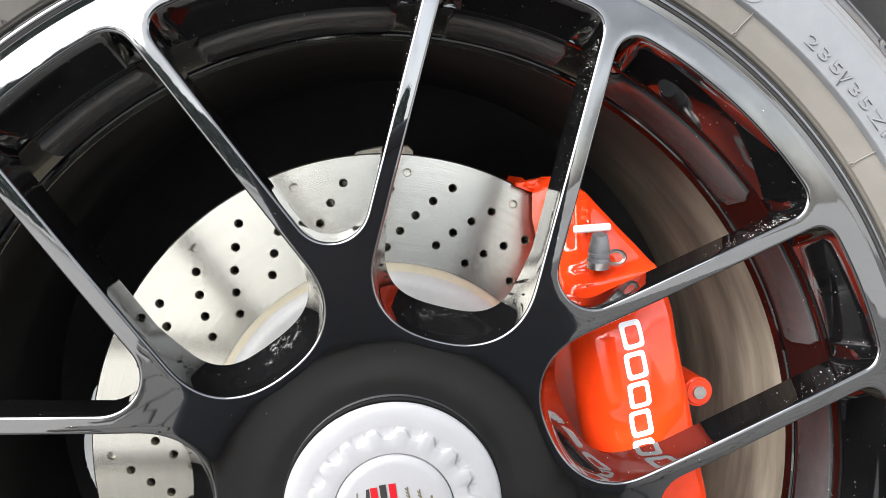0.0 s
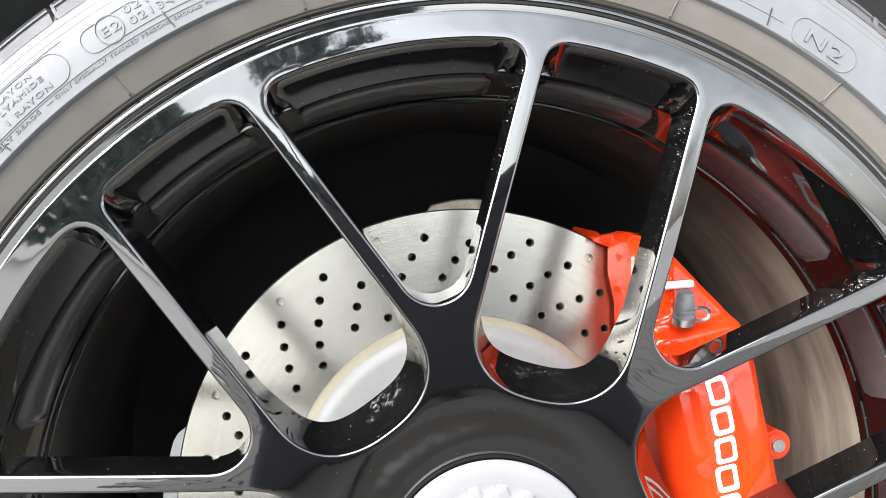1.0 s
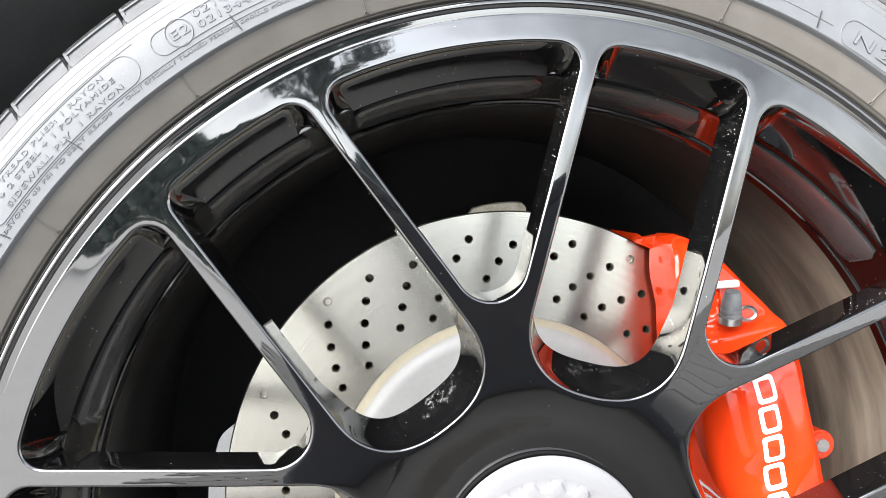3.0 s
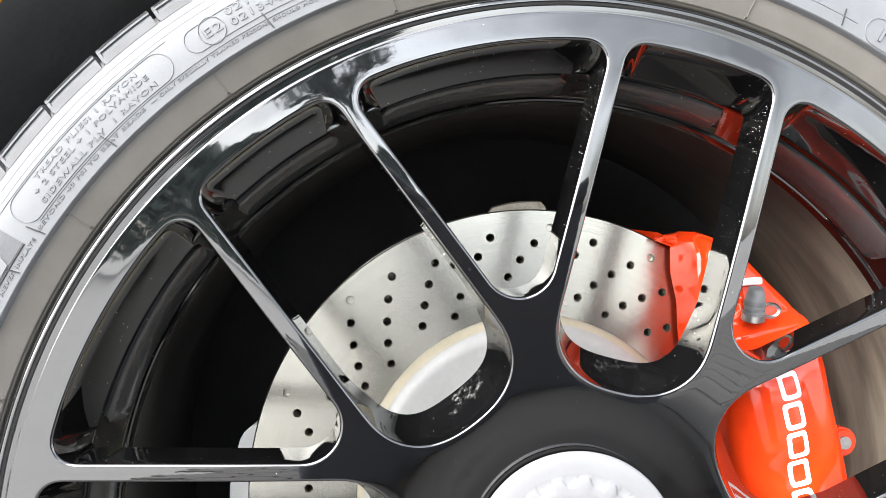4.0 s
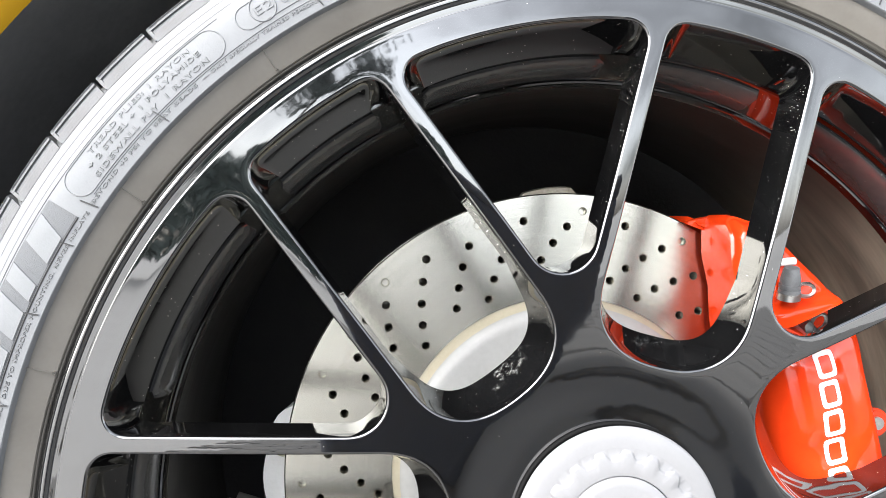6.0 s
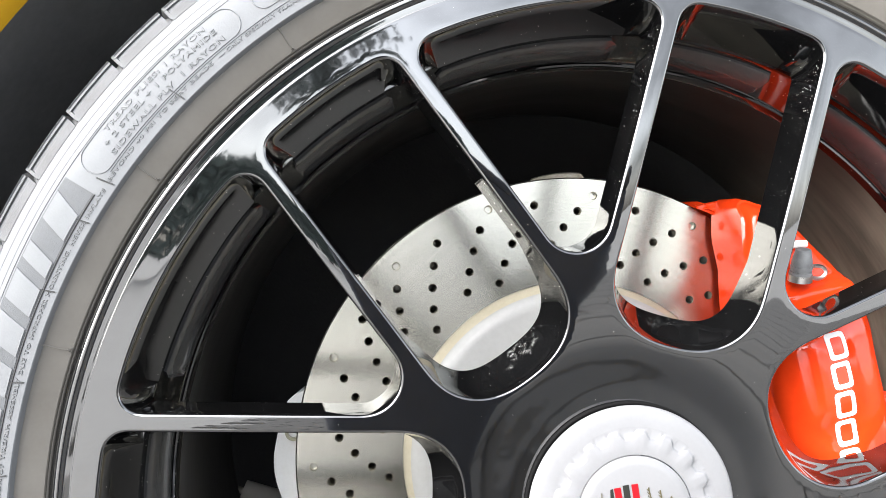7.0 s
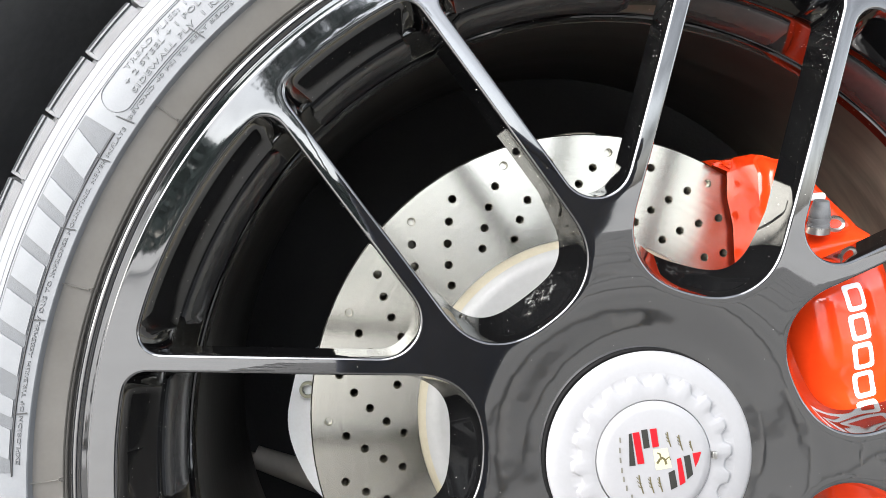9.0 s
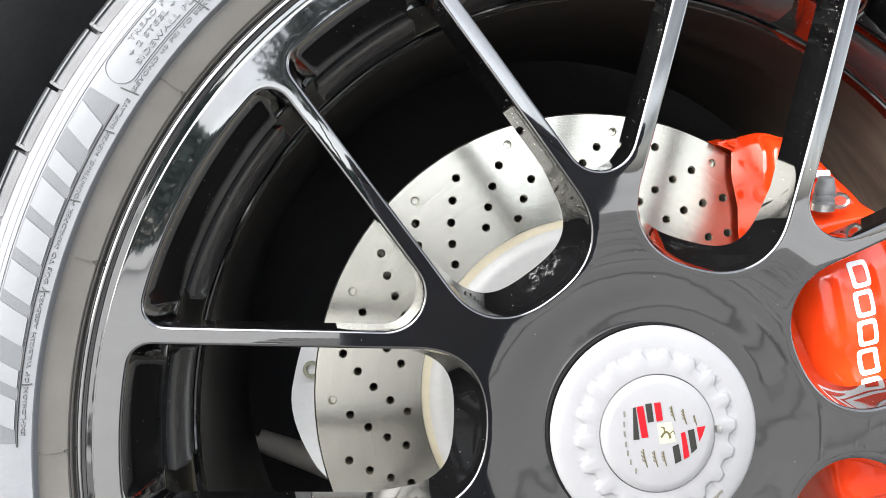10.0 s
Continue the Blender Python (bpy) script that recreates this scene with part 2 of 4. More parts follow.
def splashed(m, centre, near, far, most):
    """Dried polish round one place: ragged pale smears in loose groups."""
    nodes, links = m.node_tree.nodes, m.node_tree.links
    b = nodes["Principled BSDF"]
    at, gap = nodes.new("ShaderNodeNewGeometry"), nodes.new("ShaderNodeVectorMath")
    gap.operation, gap.inputs[1].default_value = "DISTANCE", centre
    links.new(at.outputs["Position"], gap.inputs[0])
    smear, group = nodes.new("ShaderNodeTexNoise"), nodes.new("ShaderNodeTexNoise")
    for n, scale, detail, rough in ((smear, 260.0, 10.0, 0.85), (group, 70.0, 3.0, 0.5)):
        n.inputs["Scale"].default_value, n.inputs["Detail"].default_value, n.inputs["Roughness"].default_value = scale, detail, rough
        links.new(at.outputs["Position"], n.inputs["Vector"])
    last = None
    for source, rows in ((gap.outputs["Value"], (far, near, 0.0, most)), (smear.outputs["Fac"], (0.52, 0.70, 0.0, 1.0)), (group.outputs["Fac"], (0.50, 0.58, 0.0, 1.0))):
        span = nodes.new("ShaderNodeMapRange")
        for key, value in zip(("From Min", "From Max", "To Min", "To Max"), rows):
            span.inputs[key].default_value = value
        links.new(source, span.inputs["Value"])
        out = span.outputs["Result"]
        if last:
            times = nodes.new("ShaderNodeMath")
            times.operation = "MULTIPLY"
            links.new(last, times.inputs[0])
            links.new(out, times.inputs[1])
            out = times.outputs[0]
        last = out
    mix = nodes.new("ShaderNodeMix")
    mix.data_type = "RGBA"
    links.new(last, mix.inputs["Factor"])
    links.new(b.inputs["Base Color"].links[0].from_socket, mix.inputs[6])
    mix.inputs[7].default_value = (0.30, 0.30, 0.29, 1)
    links.new(mix.outputs[2], b.inputs["Base Color"])


splashed(wall_black, (-0.046, 0.012, 0.389), 0.012, 0.026, 0.9)
splashed(wall_black, (0.020, 0.014, 0.402), 0.006, 0.024, 0.35)


def brushed(m, rings=2600.0):
    """Fine turning marks round the y axis."""
    nodes, links = m.node_tree.nodes, m.node_tree.links
    b = nodes["Principled BSDF"]
    at, split = nodes.new("ShaderNodeTexCoord"), nodes.new("ShaderNodeSeparateXYZ")
    links.new(at.outputs["Object"], split.inputs[0])
    flat, size = nodes.new("ShaderNodeCombineXYZ"), nodes.new("ShaderNodeVectorMath")
    links.new(split.outputs["X"], flat.inputs["X"])
    links.new(split.outputs["Z"], flat.inputs["Y"])
    size.operation = "LENGTH"
    links.new(flat.outputs[0], size.inputs[0])
    turn = nodes.new("ShaderNodeMath")
    turn.operation = "ARCTAN2"
    links.new(split.outputs["Z"], turn.inputs[0])
    links.new(split.outputs["X"], turn.inputs[1])
    polar, grain = nodes.new("ShaderNodeCombineXYZ"), nodes.new("ShaderNodeTexNoise")
    far, slow = nodes.new("ShaderNodeMath"), nodes.new("ShaderNodeMath")
    for n, source, k in ((far, size.outputs["Value"], rings), (slow, turn.outputs[0], 2.5)):
        n.operation = "MULTIPLY"
        n.inputs[1].default_value = k
        links.new(source, n.inputs[0])
    links.new(far.outputs[0], polar.inputs["X"])
    links.new(slow.outputs[0], polar.inputs["Y"])
    grain.inputs["Scale"].default_value, grain.inputs["Detail"].default_value = 1.0, 4.0
    links.new(polar.outputs[0], grain.inputs["Vector"])
    relief = nodes.new("ShaderNodeBump")
    relief.inputs["Strength"].default_value, relief.inputs["Distance"].default_value = 0.5, 0.000025
    links.new(grain.outputs["Fac"], relief.inputs["Height"])
    links.new(relief.outputs["Normal"], b.inputs["Normal"])
    ramp = nodes.new("ShaderNodeValToRGB")
    ramp.color_ramp.elements[0].position, ramp.color_ramp.elements[1].position = 0.3, 0.7
    ramp.color_ramp.elements[0].color, ramp.color_ramp.elements[1].color = (0.43, 0.420, 0.374, 1), (0.56, 0.546, 0.490, 1)
    links.new(grain.outputs["Fac"], ramp.inputs["Fac"])
    links.new(ramp.outputs["Color"], b.inputs["Base Color"])


brushed(steel)
tangent = steel.node_tree.nodes.new("ShaderNodeTangent")
tangent.direction_type, tangent.axis = "RADIAL", "Y"
steel_b = steel.node_tree.nodes["Principled BSDF"]
steel.node_tree.links.new(tangent.outputs[0], steel_b.inputs["Tangent"])
steel_b.inputs["Roughness"].default_value = 0.27
steel_b.inputs["Anisotropic"].default_value = 0.75
steel_b.inputs["Anisotropic Rotation"].default_value = 0.25


# ---- building helpers ----
def mesh_of(name, bm, mat, smooth=40):
    bmesh.ops.recalc_face_normals(bm, faces=bm.faces)
    data = bpy.data.meshes.new(name)
    for f in bm.faces:
        f.smooth = True
    bm.to_mesh(data)
    bm.free()
    data.materials.append(mat)
    if smooth:
        data.set_sharp_from_angle(angle=radians(smooth))
    return data


def part(name, bm, mat, parent, label="", smooth=40):
    """One bmesh (or mesh) as one object under a thing or a part."""
    ob = new(name, bm if isinstance(bm, bpy.types.Mesh) else mesh_of(name, bm, mat, smooth))
    ob.parent = parent
    return tagged(ob, label)


def thing(name, label, category, at=(0, 0, HUB), **more):
    ob = new(name)
    ob.location = at
    ob.empty_display_size = 0.05
    return tagged(ob, label, category, **more)


def polar(r, deg, y=0.0):
    return Vector((r * math.cos(radians(deg)), y, r * math.sin(radians(deg))))


def lathe(profile, steps=256, start=0.0, end=360.0):
    """Turn (r, y) rows about the y axis."""
    bm = bmesh.new()
    whole = end - start >= 359.9
    count = steps if whole else steps + 1
    rings = [[bm.verts.new(polar(r, start + (end - start) * i / steps, y)) for r, y in profile] for i in range(count)]
    for i in range(steps):
        a, b = rings[i], rings[(i + 1) % count]
        for j in range(len(profile) - 1):
            bm.faces.new((a[j], a[j + 1], b[j + 1], b[j]))
    return bm


def softened(rows, n=4):
    """Catmull-Rom through (r, y) rows."""
    out = []
    for i in range(len(rows) - 1):
        p0, p1, p2, p3 = (np.array(rows[min(max(k, 0), len(rows) - 1)]) for k in (i - 1, i, i + 1, i + 2))
        for j in range(n):
            t = j / n
            q = 0.5 * (2 * p1 + (p2 - p0) * t + (2 * p0 - 5 * p1 + 4 * p2 - p3) * t * t + (3 * p1 - p0 - 3 * p2 + p3) * t**3)
            out.append((float(q[0]), float(q[1])))
    return out + [rows[-1]]


def curve_of(rows, x):
    """Smooth reading of a table of (x, y) rows."""
    if x <= rows[0][0]:
        return rows[0][1]
    for (x0, y0), (x1, y1) in zip(rows, rows[1:]):
        if x <= x1:
            k = (x - x0) / (x1 - x0)
            return y0 + (y1 - y0) * k * k * (3 - 2 * k)
    return rows[-1][1]


def flowing(rows, x):
    """Reading of a table of (x, y) rows with no kinks in its slope."""
    xs, ys = [r[0] for r in rows], [r[1] for r in rows]
    i = max(0, min(len(rows) - 2, int(np.searchsorted(xs, x)) - 1))
    x = max(xs[0], min(xs[-1], x))

    def lean(k):
        if k in (0, len(rows) - 1):
            a, b = (0, 1) if k == 0 else (k - 1, k)
        else:
            a, b = k - 1, k + 1
        return (ys[b] - ys[a]) / (xs[b] - xs[a])

    h = xs[i + 1] - xs[i]
    t = (x - xs[i]) / h
    return (2 * t**3 - 3 * t * t + 1) * ys[i] + (t**3 - 2 * t * t + t) * h * lean(i) + (3 * t * t - 2 * t**3) * ys[i + 1] + (t**3 - t * t) * h * lean(i + 1)


def filled(outline, inner):
    """Triangles inside a closed outline through inner points: the 2D points, faces and the outline's new indices."""
    pts = [Vector(p) for p in outline] + [Vector(p) for p in inner]
    n = len(outline)
    out = delaunay_2d_cdt(pts, [], [list(range(n))], 1, 1e-7)
    where = {}
    for new_i, olds in enumerate(out[3]):
        for o in olds:
            where[o] = new_i
    return out[0], out[2], [where[i] for i in range(n)]


def inside(p, poly):
    hit, n = False, len(poly)
    for i in range(n):
        (x0, y0), (x1, y1) = poly[i], poly[(i + 1) % n]
        if (y0 > p[1]) != (y1 > p[1]) and p[0] < (x1 - x0) * (p[1] - y0) / (y1 - y0) + x0:
            hit = not hit
    return hit


def box_bm(size, bevel=0.0, m=None, segments=2):
    bm = bmesh.new()
    bmesh.ops.create_cube(bm, size=1.0, matrix=(m or Matrix()) @ Matrix.Diagonal((*size, 1)))
    if bevel:
        bmesh.ops.bevel(bm, geom=bm.edges[:], offset=bevel, segments=segments, affect="EDGES", profile=0.5)
    return bm


def tube_between(bm, a, b, r0, r1, sides=20):
    a, b = Vector(a), Vector(b)
    turn = (b - a).to_track_quat("Z", "Y").to_matrix().to_4x4()
    bmesh.ops.create_cone(bm, cap_ends=True, segments=sides, radius1=r0, radius2=r1, depth=(b - a).length, matrix=Matrix.Translation((a + b) / 2) @ turn)
    return bm


# ---- the setting ----
bm = bmesh.new()
bmesh.ops.create_grid(bm, x_segments=40, y_segments=40, size=400)
ground = tagged(new("ground", mesh_of("ground", bm, paving)), "pale weathered concrete forecourt in front of the car", "ground", kind="structure")


def paver():
    """An interlocking concrete block: straight long sides, zigzag ends."""
    wave = [(-0.0765, -0.018), (-0.045, -0.018), (-0.025, 0.018), (0.025, 0.018), (0.045, -0.018), (0.0765, -0.018)]
    ring = [(0.0965 + w, y) for y, w in wave] + [(-0.0965 + w, y) for y, w in reversed(wave)]
    bm = bmesh.new()
    rows = [[bm.verts.new((x * k, y * k, z)) for x, y in ring] for k, z in ((1.0, -0.03), (1.0, 0.015), (0.965, 0.019))]
    for a, b in zip(rows, rows[1:]):
        for i in range(12):
            bm.faces.new((a[i], a[(i + 1) % 12], b[(i + 1) % 12], b[i]))
    bm.faces.new(rows[-1])
    return bm


block_mesh = mesh_of("paver", paver(), paver_shade_grey, 20)
for i in range(5, 17):
    for j in range(13):
        paver_ob = new("paver", block_mesh)
        paver_ob.location = ((i - 7) * 0.2 + 0.1 * (j % 2), -0.70 - 0.16 * j, 0)
        paver_ob.parent = ground
# added slab that carries the car's shade in its colour
shade_slab = tagged(new("road", mesh_of("road", box_bm((7.0, 4.0, 0.02), 0.004, Matrix.Translation((0, 1.40, -0.006))), ground_shade)), "ground under the car, its shade painted dark", "road", kind="structure")


def hedge():
    """Clumps of small leaves on a stepped, uneven row."""
    rng = random.Random(5)
    verts, faces = [], []
    for _ in range(15000):
        x = rng.uniform(-7.5, 1)
        top = 2.0 + 0.35 * math.sin(x * 1.3) + 0.22 * math.sin(x * 3.1 + 1) + 0.12 * min(2.6, max(0.0, -x - 1.5))
        z = rng.uniform(0.05, 1.0) ** 0.7 * top
        y = -12 + rng.uniform(-0.55, 0.55) * (1.2 - 0.5 * z / top)
        c = Vector((x, y, z))
        turn = Euler((rng.uniform(0, 6.3), rng.uniform(0, 6.3), rng.uniform(0, 6.3))).to_matrix()
        size = rng.uniform(0.06, 0.13)
        k = len(verts)
        verts += [tuple(c + turn @ Vector(p) * size) for p in ((-1, 0, 0), (0, -0.5, 0.1), (1, 0, 0), (0, 0.5, 0.1))]
        faces.append((k, k + 1, k + 2, k + 3))
    data = bpy.data.meshes.new("hedge")
    data.from_pydata(verts, [], faces)
    data.materials.append(leaf)
    return data


tagged(new("hedge", hedge()), "dark green clipped hedge across the forecourt", "hedge", kind="stuff")


def tree(at, low, high, spread):
    """A tapered trunk with limbs, under a ragged crown of small leaves in clumps."""
    rng = random.Random(8)
    ob = thing("tree", "slender tree with a dense dark green crown beyond the hedge", "tree", at=at)
    mid = (low + high) / 2
    bm = tube_between(bmesh.new(), (0, 0, 0), (0.04, 0, low + 0.3), 0.10, 0.065, 14)
    clumps = []
    for _ in range(64):
        w, k = rng.uniform(0, 2 * math.pi), math.sqrt(rng.random())
        z = rng.uniform(low, high)
        wide = spread * math.sqrt(max(0.1, 1 - ((z - mid) / (high - low) * 1.7) ** 2))
        clumps.append(Vector((math.cos(w) * k * wide, math.sin(w) * k * wide, z)))
    for c in clumps[::5]:
        tube_between(bm, (0.03, 0, low - 0.1 + 0.3 * (c.z - low)), c, 0.035, 0.012, 8)
    part("trunk", bm, bark, ob)
    verts, faces = [], []
    for c in clumps:
        size = rng.uniform(0.16, 0.34)
        for _ in range(95):
            p = c + Vector((rng.gauss(0, 0.5), rng.gauss(0, 0.5), rng.gauss(0, 0.42))) * size
            turn = Euler((rng.uniform(0, 6.3), rng.uniform(0, 6.3), rng.uniform(0, 6.3))).to_matrix()
            k = len(verts)
            verts += [tuple(p + turn @ Vector(q) * rng.uniform(0.05, 0.09)) for q in ((-1, 0, 0), (0, -0.5, 0.1), (1, 0, 0), (0, 0.5, 0.1))]
            faces.append((k, k + 1, k + 2, k + 3))
    data = bpy.data.meshes.new("crown")
    data.from_pydata(verts, [], faces)
    data.materials.append(tree_leaf)
    part("crown", data, None, ob)


tree((-1.10, -12.7, 0.0), 2.85, 5.0, 1.15)

# Unseen box, added to stand for the camera operator's dark reflection.
case = thing("operator_stand_in", "plain dark navy box, unseen stand-in for a dark reflection", "case", at=(0.042, -0.835, 0.019))
part("stand_in_body", box_bm((0.398, 0.26, 0.50), 0.03, Matrix.Translation((0, 0, 0.25)), 3), stand_in_navy, case)
part("stand_in_top", box_bm((0.403, 0.265, 0.05), 0.02, Matrix.Translation((0, 0, 0.515)), 3), stand_in_navy, case)

# ---- the wheel ----
SPOKE_V, FOLD = 101.1, 360 / 7     # angle of one narrow window's axis; seven pairs of spokes
HALF = FOLD / 2
FACE = [(0.046, 0.0100), (0.060, 0.0085), (0.085, 0.0050), (0.110, 0.0022), (0.150, 0.0005), (0.200, 0.0), (0.2425, 0.0)]
ROUND, BACK = 0.0014, 0.024
RIM_IN = 0.2425


def spun(p, angle):
    c, s = math.cos(angle), math.sin(angle)
    return Vector((p.x * c - p.y * s, p.x * s + p.y * c))


def fillet(points, radii, step=0.0022):
    """Round the corners of an open polyline; the ends stay."""
    out = [Vector(points[0])]
    for p, q, s, r in zip(points, points[1:], points[2:], radii):
        p, q, s = Vector(p), Vector(q), Vector(s)
        u, v = (p - q).normalized(), (s - q).normalized()
        half = math.acos(max(-1, min(1, u.dot(v)))) / 2
        t = r / math.tan(half)
        mid = q + (u + v).normalized() * (r / math.sin(half))
        a, b = q + u * t - mid, q + v * t - mid
        sweep = math.atan2(a.x * b.y - a.y * b.x, a.dot(b))
        n = max(4, int(abs(sweep) * r / step))
        out += [mid + spun(a, sweep * i / n) for i in range(n + 1)]
    out.append(Vector(points[-1]))
    return out


def spaced(points, step=0.003):
    out = [points[0]]
    for a, b in zip(points, points[1:]):
        n = max(1, round((b - a).length / step))
        out += [a.lerp(b, (i + 1) / n) for i in range(n)]
    return out


def even(points, step=0.0014):
    """The same line with points at even steps."""
    far = [0.0]
    for a, b in zip(points, points[1:]):
        far.append(far[-1] + (b - a).length)
    n = round(far[-1] / step)
    xs = np.interp(np.linspace(0, far[-1], n + 1), far, [p.x for p in points])
    ys = np.interp(np.linspace(0, far[-1], n + 1), far, [p.y for p in points])
    for _ in range(2):
        xs[1:-1] = (xs[:-2] + 2 * xs[1:-1] + xs[2:]) / 4
        ys[1:-1] = (ys[:-2] + 2 * ys[1:-1] + ys[2:]) / 4
    return [Vector((float(x), float(y))) for x, y in zip(xs, ys)]


def on_circle(r, deg):
    return Vector((r * math.cos(radians(deg)), r * math.sin(radians(deg))))


def narrow_edge():
    """Half of a V-shaped window, from its foot on the axis to its top on the axis."""
    gap, r_foot, top = 0.0440, 0.0164, 0.2365
    c = (gap + r_foot) / math.sin(radians(HALF))
    pts = [Vector((c - r_foot * math.cos(radians(a)), r_foot * math.sin(radians(a)))) for a in np.linspace(0, 90 - HALF, 14)]
    way = on_circle(1, HALF)
    # the straight side runs beside the spoke up to the rim
    s, k = pts[-1], 0.0
    while (s + way * k).length < top:
        k += 0.0005
    corner = s + way * k
    side_end = math.degrees(math.atan2(corner.y, corner.x))
    arc = [on_circle(top, a) for a in np.linspace(side_end, 0, 18)]
    line = fillet([s, corner, arc[6]], [0.0095])
    start = math.degrees(math.atan2(line[-2].y, line[-2].x))
    r_join = line[-2].length
    rest = [on_circle(r_join + (top - r_join) * min(1, i / 4), start * (1 - i / 16)) for i in range(1, 17)]
    return even(pts + line[1:-1] + rest)


def wide_edge():
    """Half of a U-shaped window in its own frame (axis along +x, y towards the narrow window), from top to foot."""
    w, top, foot, mid = 0.0360, 0.2372, 0.0785, 0.112
    corner_x = math.sqrt(top * top - w * w)
    start = math.degrees(math.asin(w / top))
    line = fillet([on_circle(top, start * 0.72), Vector((corner_x, w)), Vector((mid, w))], [0.0095])
    first = math.degrees(math.atan2(line[1].y, line[1].x))
    r_join = line[1].length
    head = [on_circle(top + (r_join - top) * max(0, (i - 8) / 4), first * i / 12) for i in range(12)]
    n = 2.35
    foot_pts = [Vector((mid - (mid - foot) * math.sin(a) ** (2 / n), w * math.cos(a) ** (2 / n))) for a in np.linspace(0.0, math.pi / 2, 26)[1:]]
    return even(head + line[1:] + foot_pts)


def half_spoke():
    """One spoke with half of each neighbouring window, from the hub to the rim, between the two windows' axes."""
    narrow = narrow_edge()
    wide = [spun(Vector((p.x, -p.y)), radians(HALF)) for p in wide_edge()]
    hub_r = 0.046
    axis_v = spaced([Vector((hub_r, 0)), narrow[0]])[:-1]
    over = spaced([narrow[-1], Vector((RIM_IN, 0))])[1:-1]
    rim = [on_circle(RIM_IN, a) for a in np.linspace(0, HALF, 37)]
    back_in = spaced([on_circle(RIM_IN, HALF), wide[0]])[1:-1]
    axis_u = spaced([wide[-1], on_circle(hub_r, HALF)])[1:]
    hub = [on_circle(hub_r, a) for a in np.linspace(HALF, 0, 12)][1:-1]
    hub_poly = [(p.x, p.y) for p in axis_v + narrow + over + rim + back_in + wide + axis_u + hub]
    edges = [narrow, wide]
    normals, rings = {}, []
    for edge in edges:
        for i, p in enumerate(edge):
            t = (edge[min(i + 1, len(edge) - 1)] - edge[max(i - 1, 0)]).normalized()
            n = Vector((t.y, -t.x))
            if not inside(p + n * 0.0008, hub_poly):
                n = -n
            if i in (0, len(edge) - 1):
                axis = Vector((1, 0)) if abs(p.y) < 1e-6 else on_circle(1, HALF)
                n = axis * (1 if n.dot(axis) > 0 else -1)
            normals[id(edge), i] = n
        rings.append([p + normals[id(edge), i] * ROUND for i, p in enumerate(edge)])
    axis_v = spaced([Vector((hub_r, 0)), rings[0][0]])[:-1]
    over = spaced([rings[0][-1], Vector((RIM_IN, 0))])[1:-1]
    back_in = spaced([on_circle(RIM_IN, HALF), rings[1][0]])[1:-1]
    axis_u = spaced([rings[1][-1], on_circle(hub_r, HALF)])[1:]
    outline = axis_v + rings[0] + over + rim + back_in + rings[1] + axis_u + hub
    i_narrow = len(axis_v)
    i_wide = i_narrow + len(narrow) + len(over) + len(rim) + len(back_in)
    poly = [(p.x, p.y) for p in outline]
    inner, step = [], 0.0026
    for i in range(120):
        for j in range(80):
            q = Vector((0.03 + (i + 0.5 * (j % 2)) * step, j * step * 0.866))
            if not hub_r + 0.0012 < q.length < RIM_IN - 0.0012 or not inside(q, poly):
                continue
            ang = math.atan2(q.y, q.x)
            if q.y < 0.001 or q.length * math.sin(radians(HALF) - ang) < 0.001 or min((q - p).length for r in rings for p in r) < 0.0013:
                continue
            inner.append(q)
    pts, faces, index = filled(outline, inner)

    def edge_gap(q):
        best = 1.0
        for e in edges:
            for a, b in zip(e, e[1:]):
                ab = b - a
                k = max(0, min(1, (q - a).dot(ab) / ab.length_squared))
                best = min(best, (q - a - ab * k).length)
        return best

    def height(q, d):
        """The face with its gentle crown towards the edges."""
        return flowing(FACE, q.length) + 0.00010 * max(0.0, 1 - d / 0.0042) ** 2

    bm = bmesh.new()
    slope = bm.verts.layers.float_vector.new("slope")
    verts = []
    for p in pts:
        v = bm.verts.new((p.x, height(p, edge_gap(p)), p.y))
        e = 0.00025
        dx, dz = Vector((e, 0)), Vector((0, e))
        gx = (height(p + dx, edge_gap(p + dx)) - height(p - dx, edge_gap(p - dx))) / (2 * e)
        gz = (height(p + dz, edge_gap(p + dz)) - height(p - dz, edge_gap(p - dz))) / (2 * e)
        v[slope] = Vector((gx, -1.0, gz)).normalized()
        verts.append(v)
    for f in faces:
        bm.faces.new([verts[i] for i in f])
    # the rounded edge of each window
    lips = []
    for edge, first in ((narrow, i_narrow), (wide, i_wide)):
        strip = []
        for i, p in enumerate(edge):
            row = [verts[index[first + i]]]
            for w in (67.5, 45, 22.5, 0):
                d, drop = ROUND * (1 - math.cos(radians(w))), ROUND * (1 - math.sin(radians(w)))
                q = p + normals[id(edge), i] * d
                row.append(bm.verts.new((q.x, height(q, d) + drop, q.y)))
            strip.append(row)
        for a, b in zip(strip, strip[1:]):
            for j in range(4):
                bm.faces.new((a[j], a[j + 1], b[j + 1], b[j]))
        lips.append([row[-1] for row in strip])
    # walls that run back into the window, with their draft
    backs = []
    for edge, lip in ((narrow, lips[0]), (wide, lips[1])):
        rows = []
        for i, p in enumerate(edge):
            front = lip[i]
            n = normals[id(edge), i]
            r = p.length
            shift = 0.0006 + 0.0125 * max(0, min(1, (0.134 - r) / 0.056)) ** 1.1 + 0.0094 * max(0, min(1, (r - 0.226) / 0.009))
            deep = BACK - 0.0027 * max(0, min(1, (r - 0.226) / 0.009))
            row = [front]
            for k in (0.25, 0.6, 1.0):
                y = front.co.y + (deep - front.co.y) * k
                q = p - n * shift * k
                row.append(bm.verts.new((q.x, y, q.y)))
            rows.append(row)
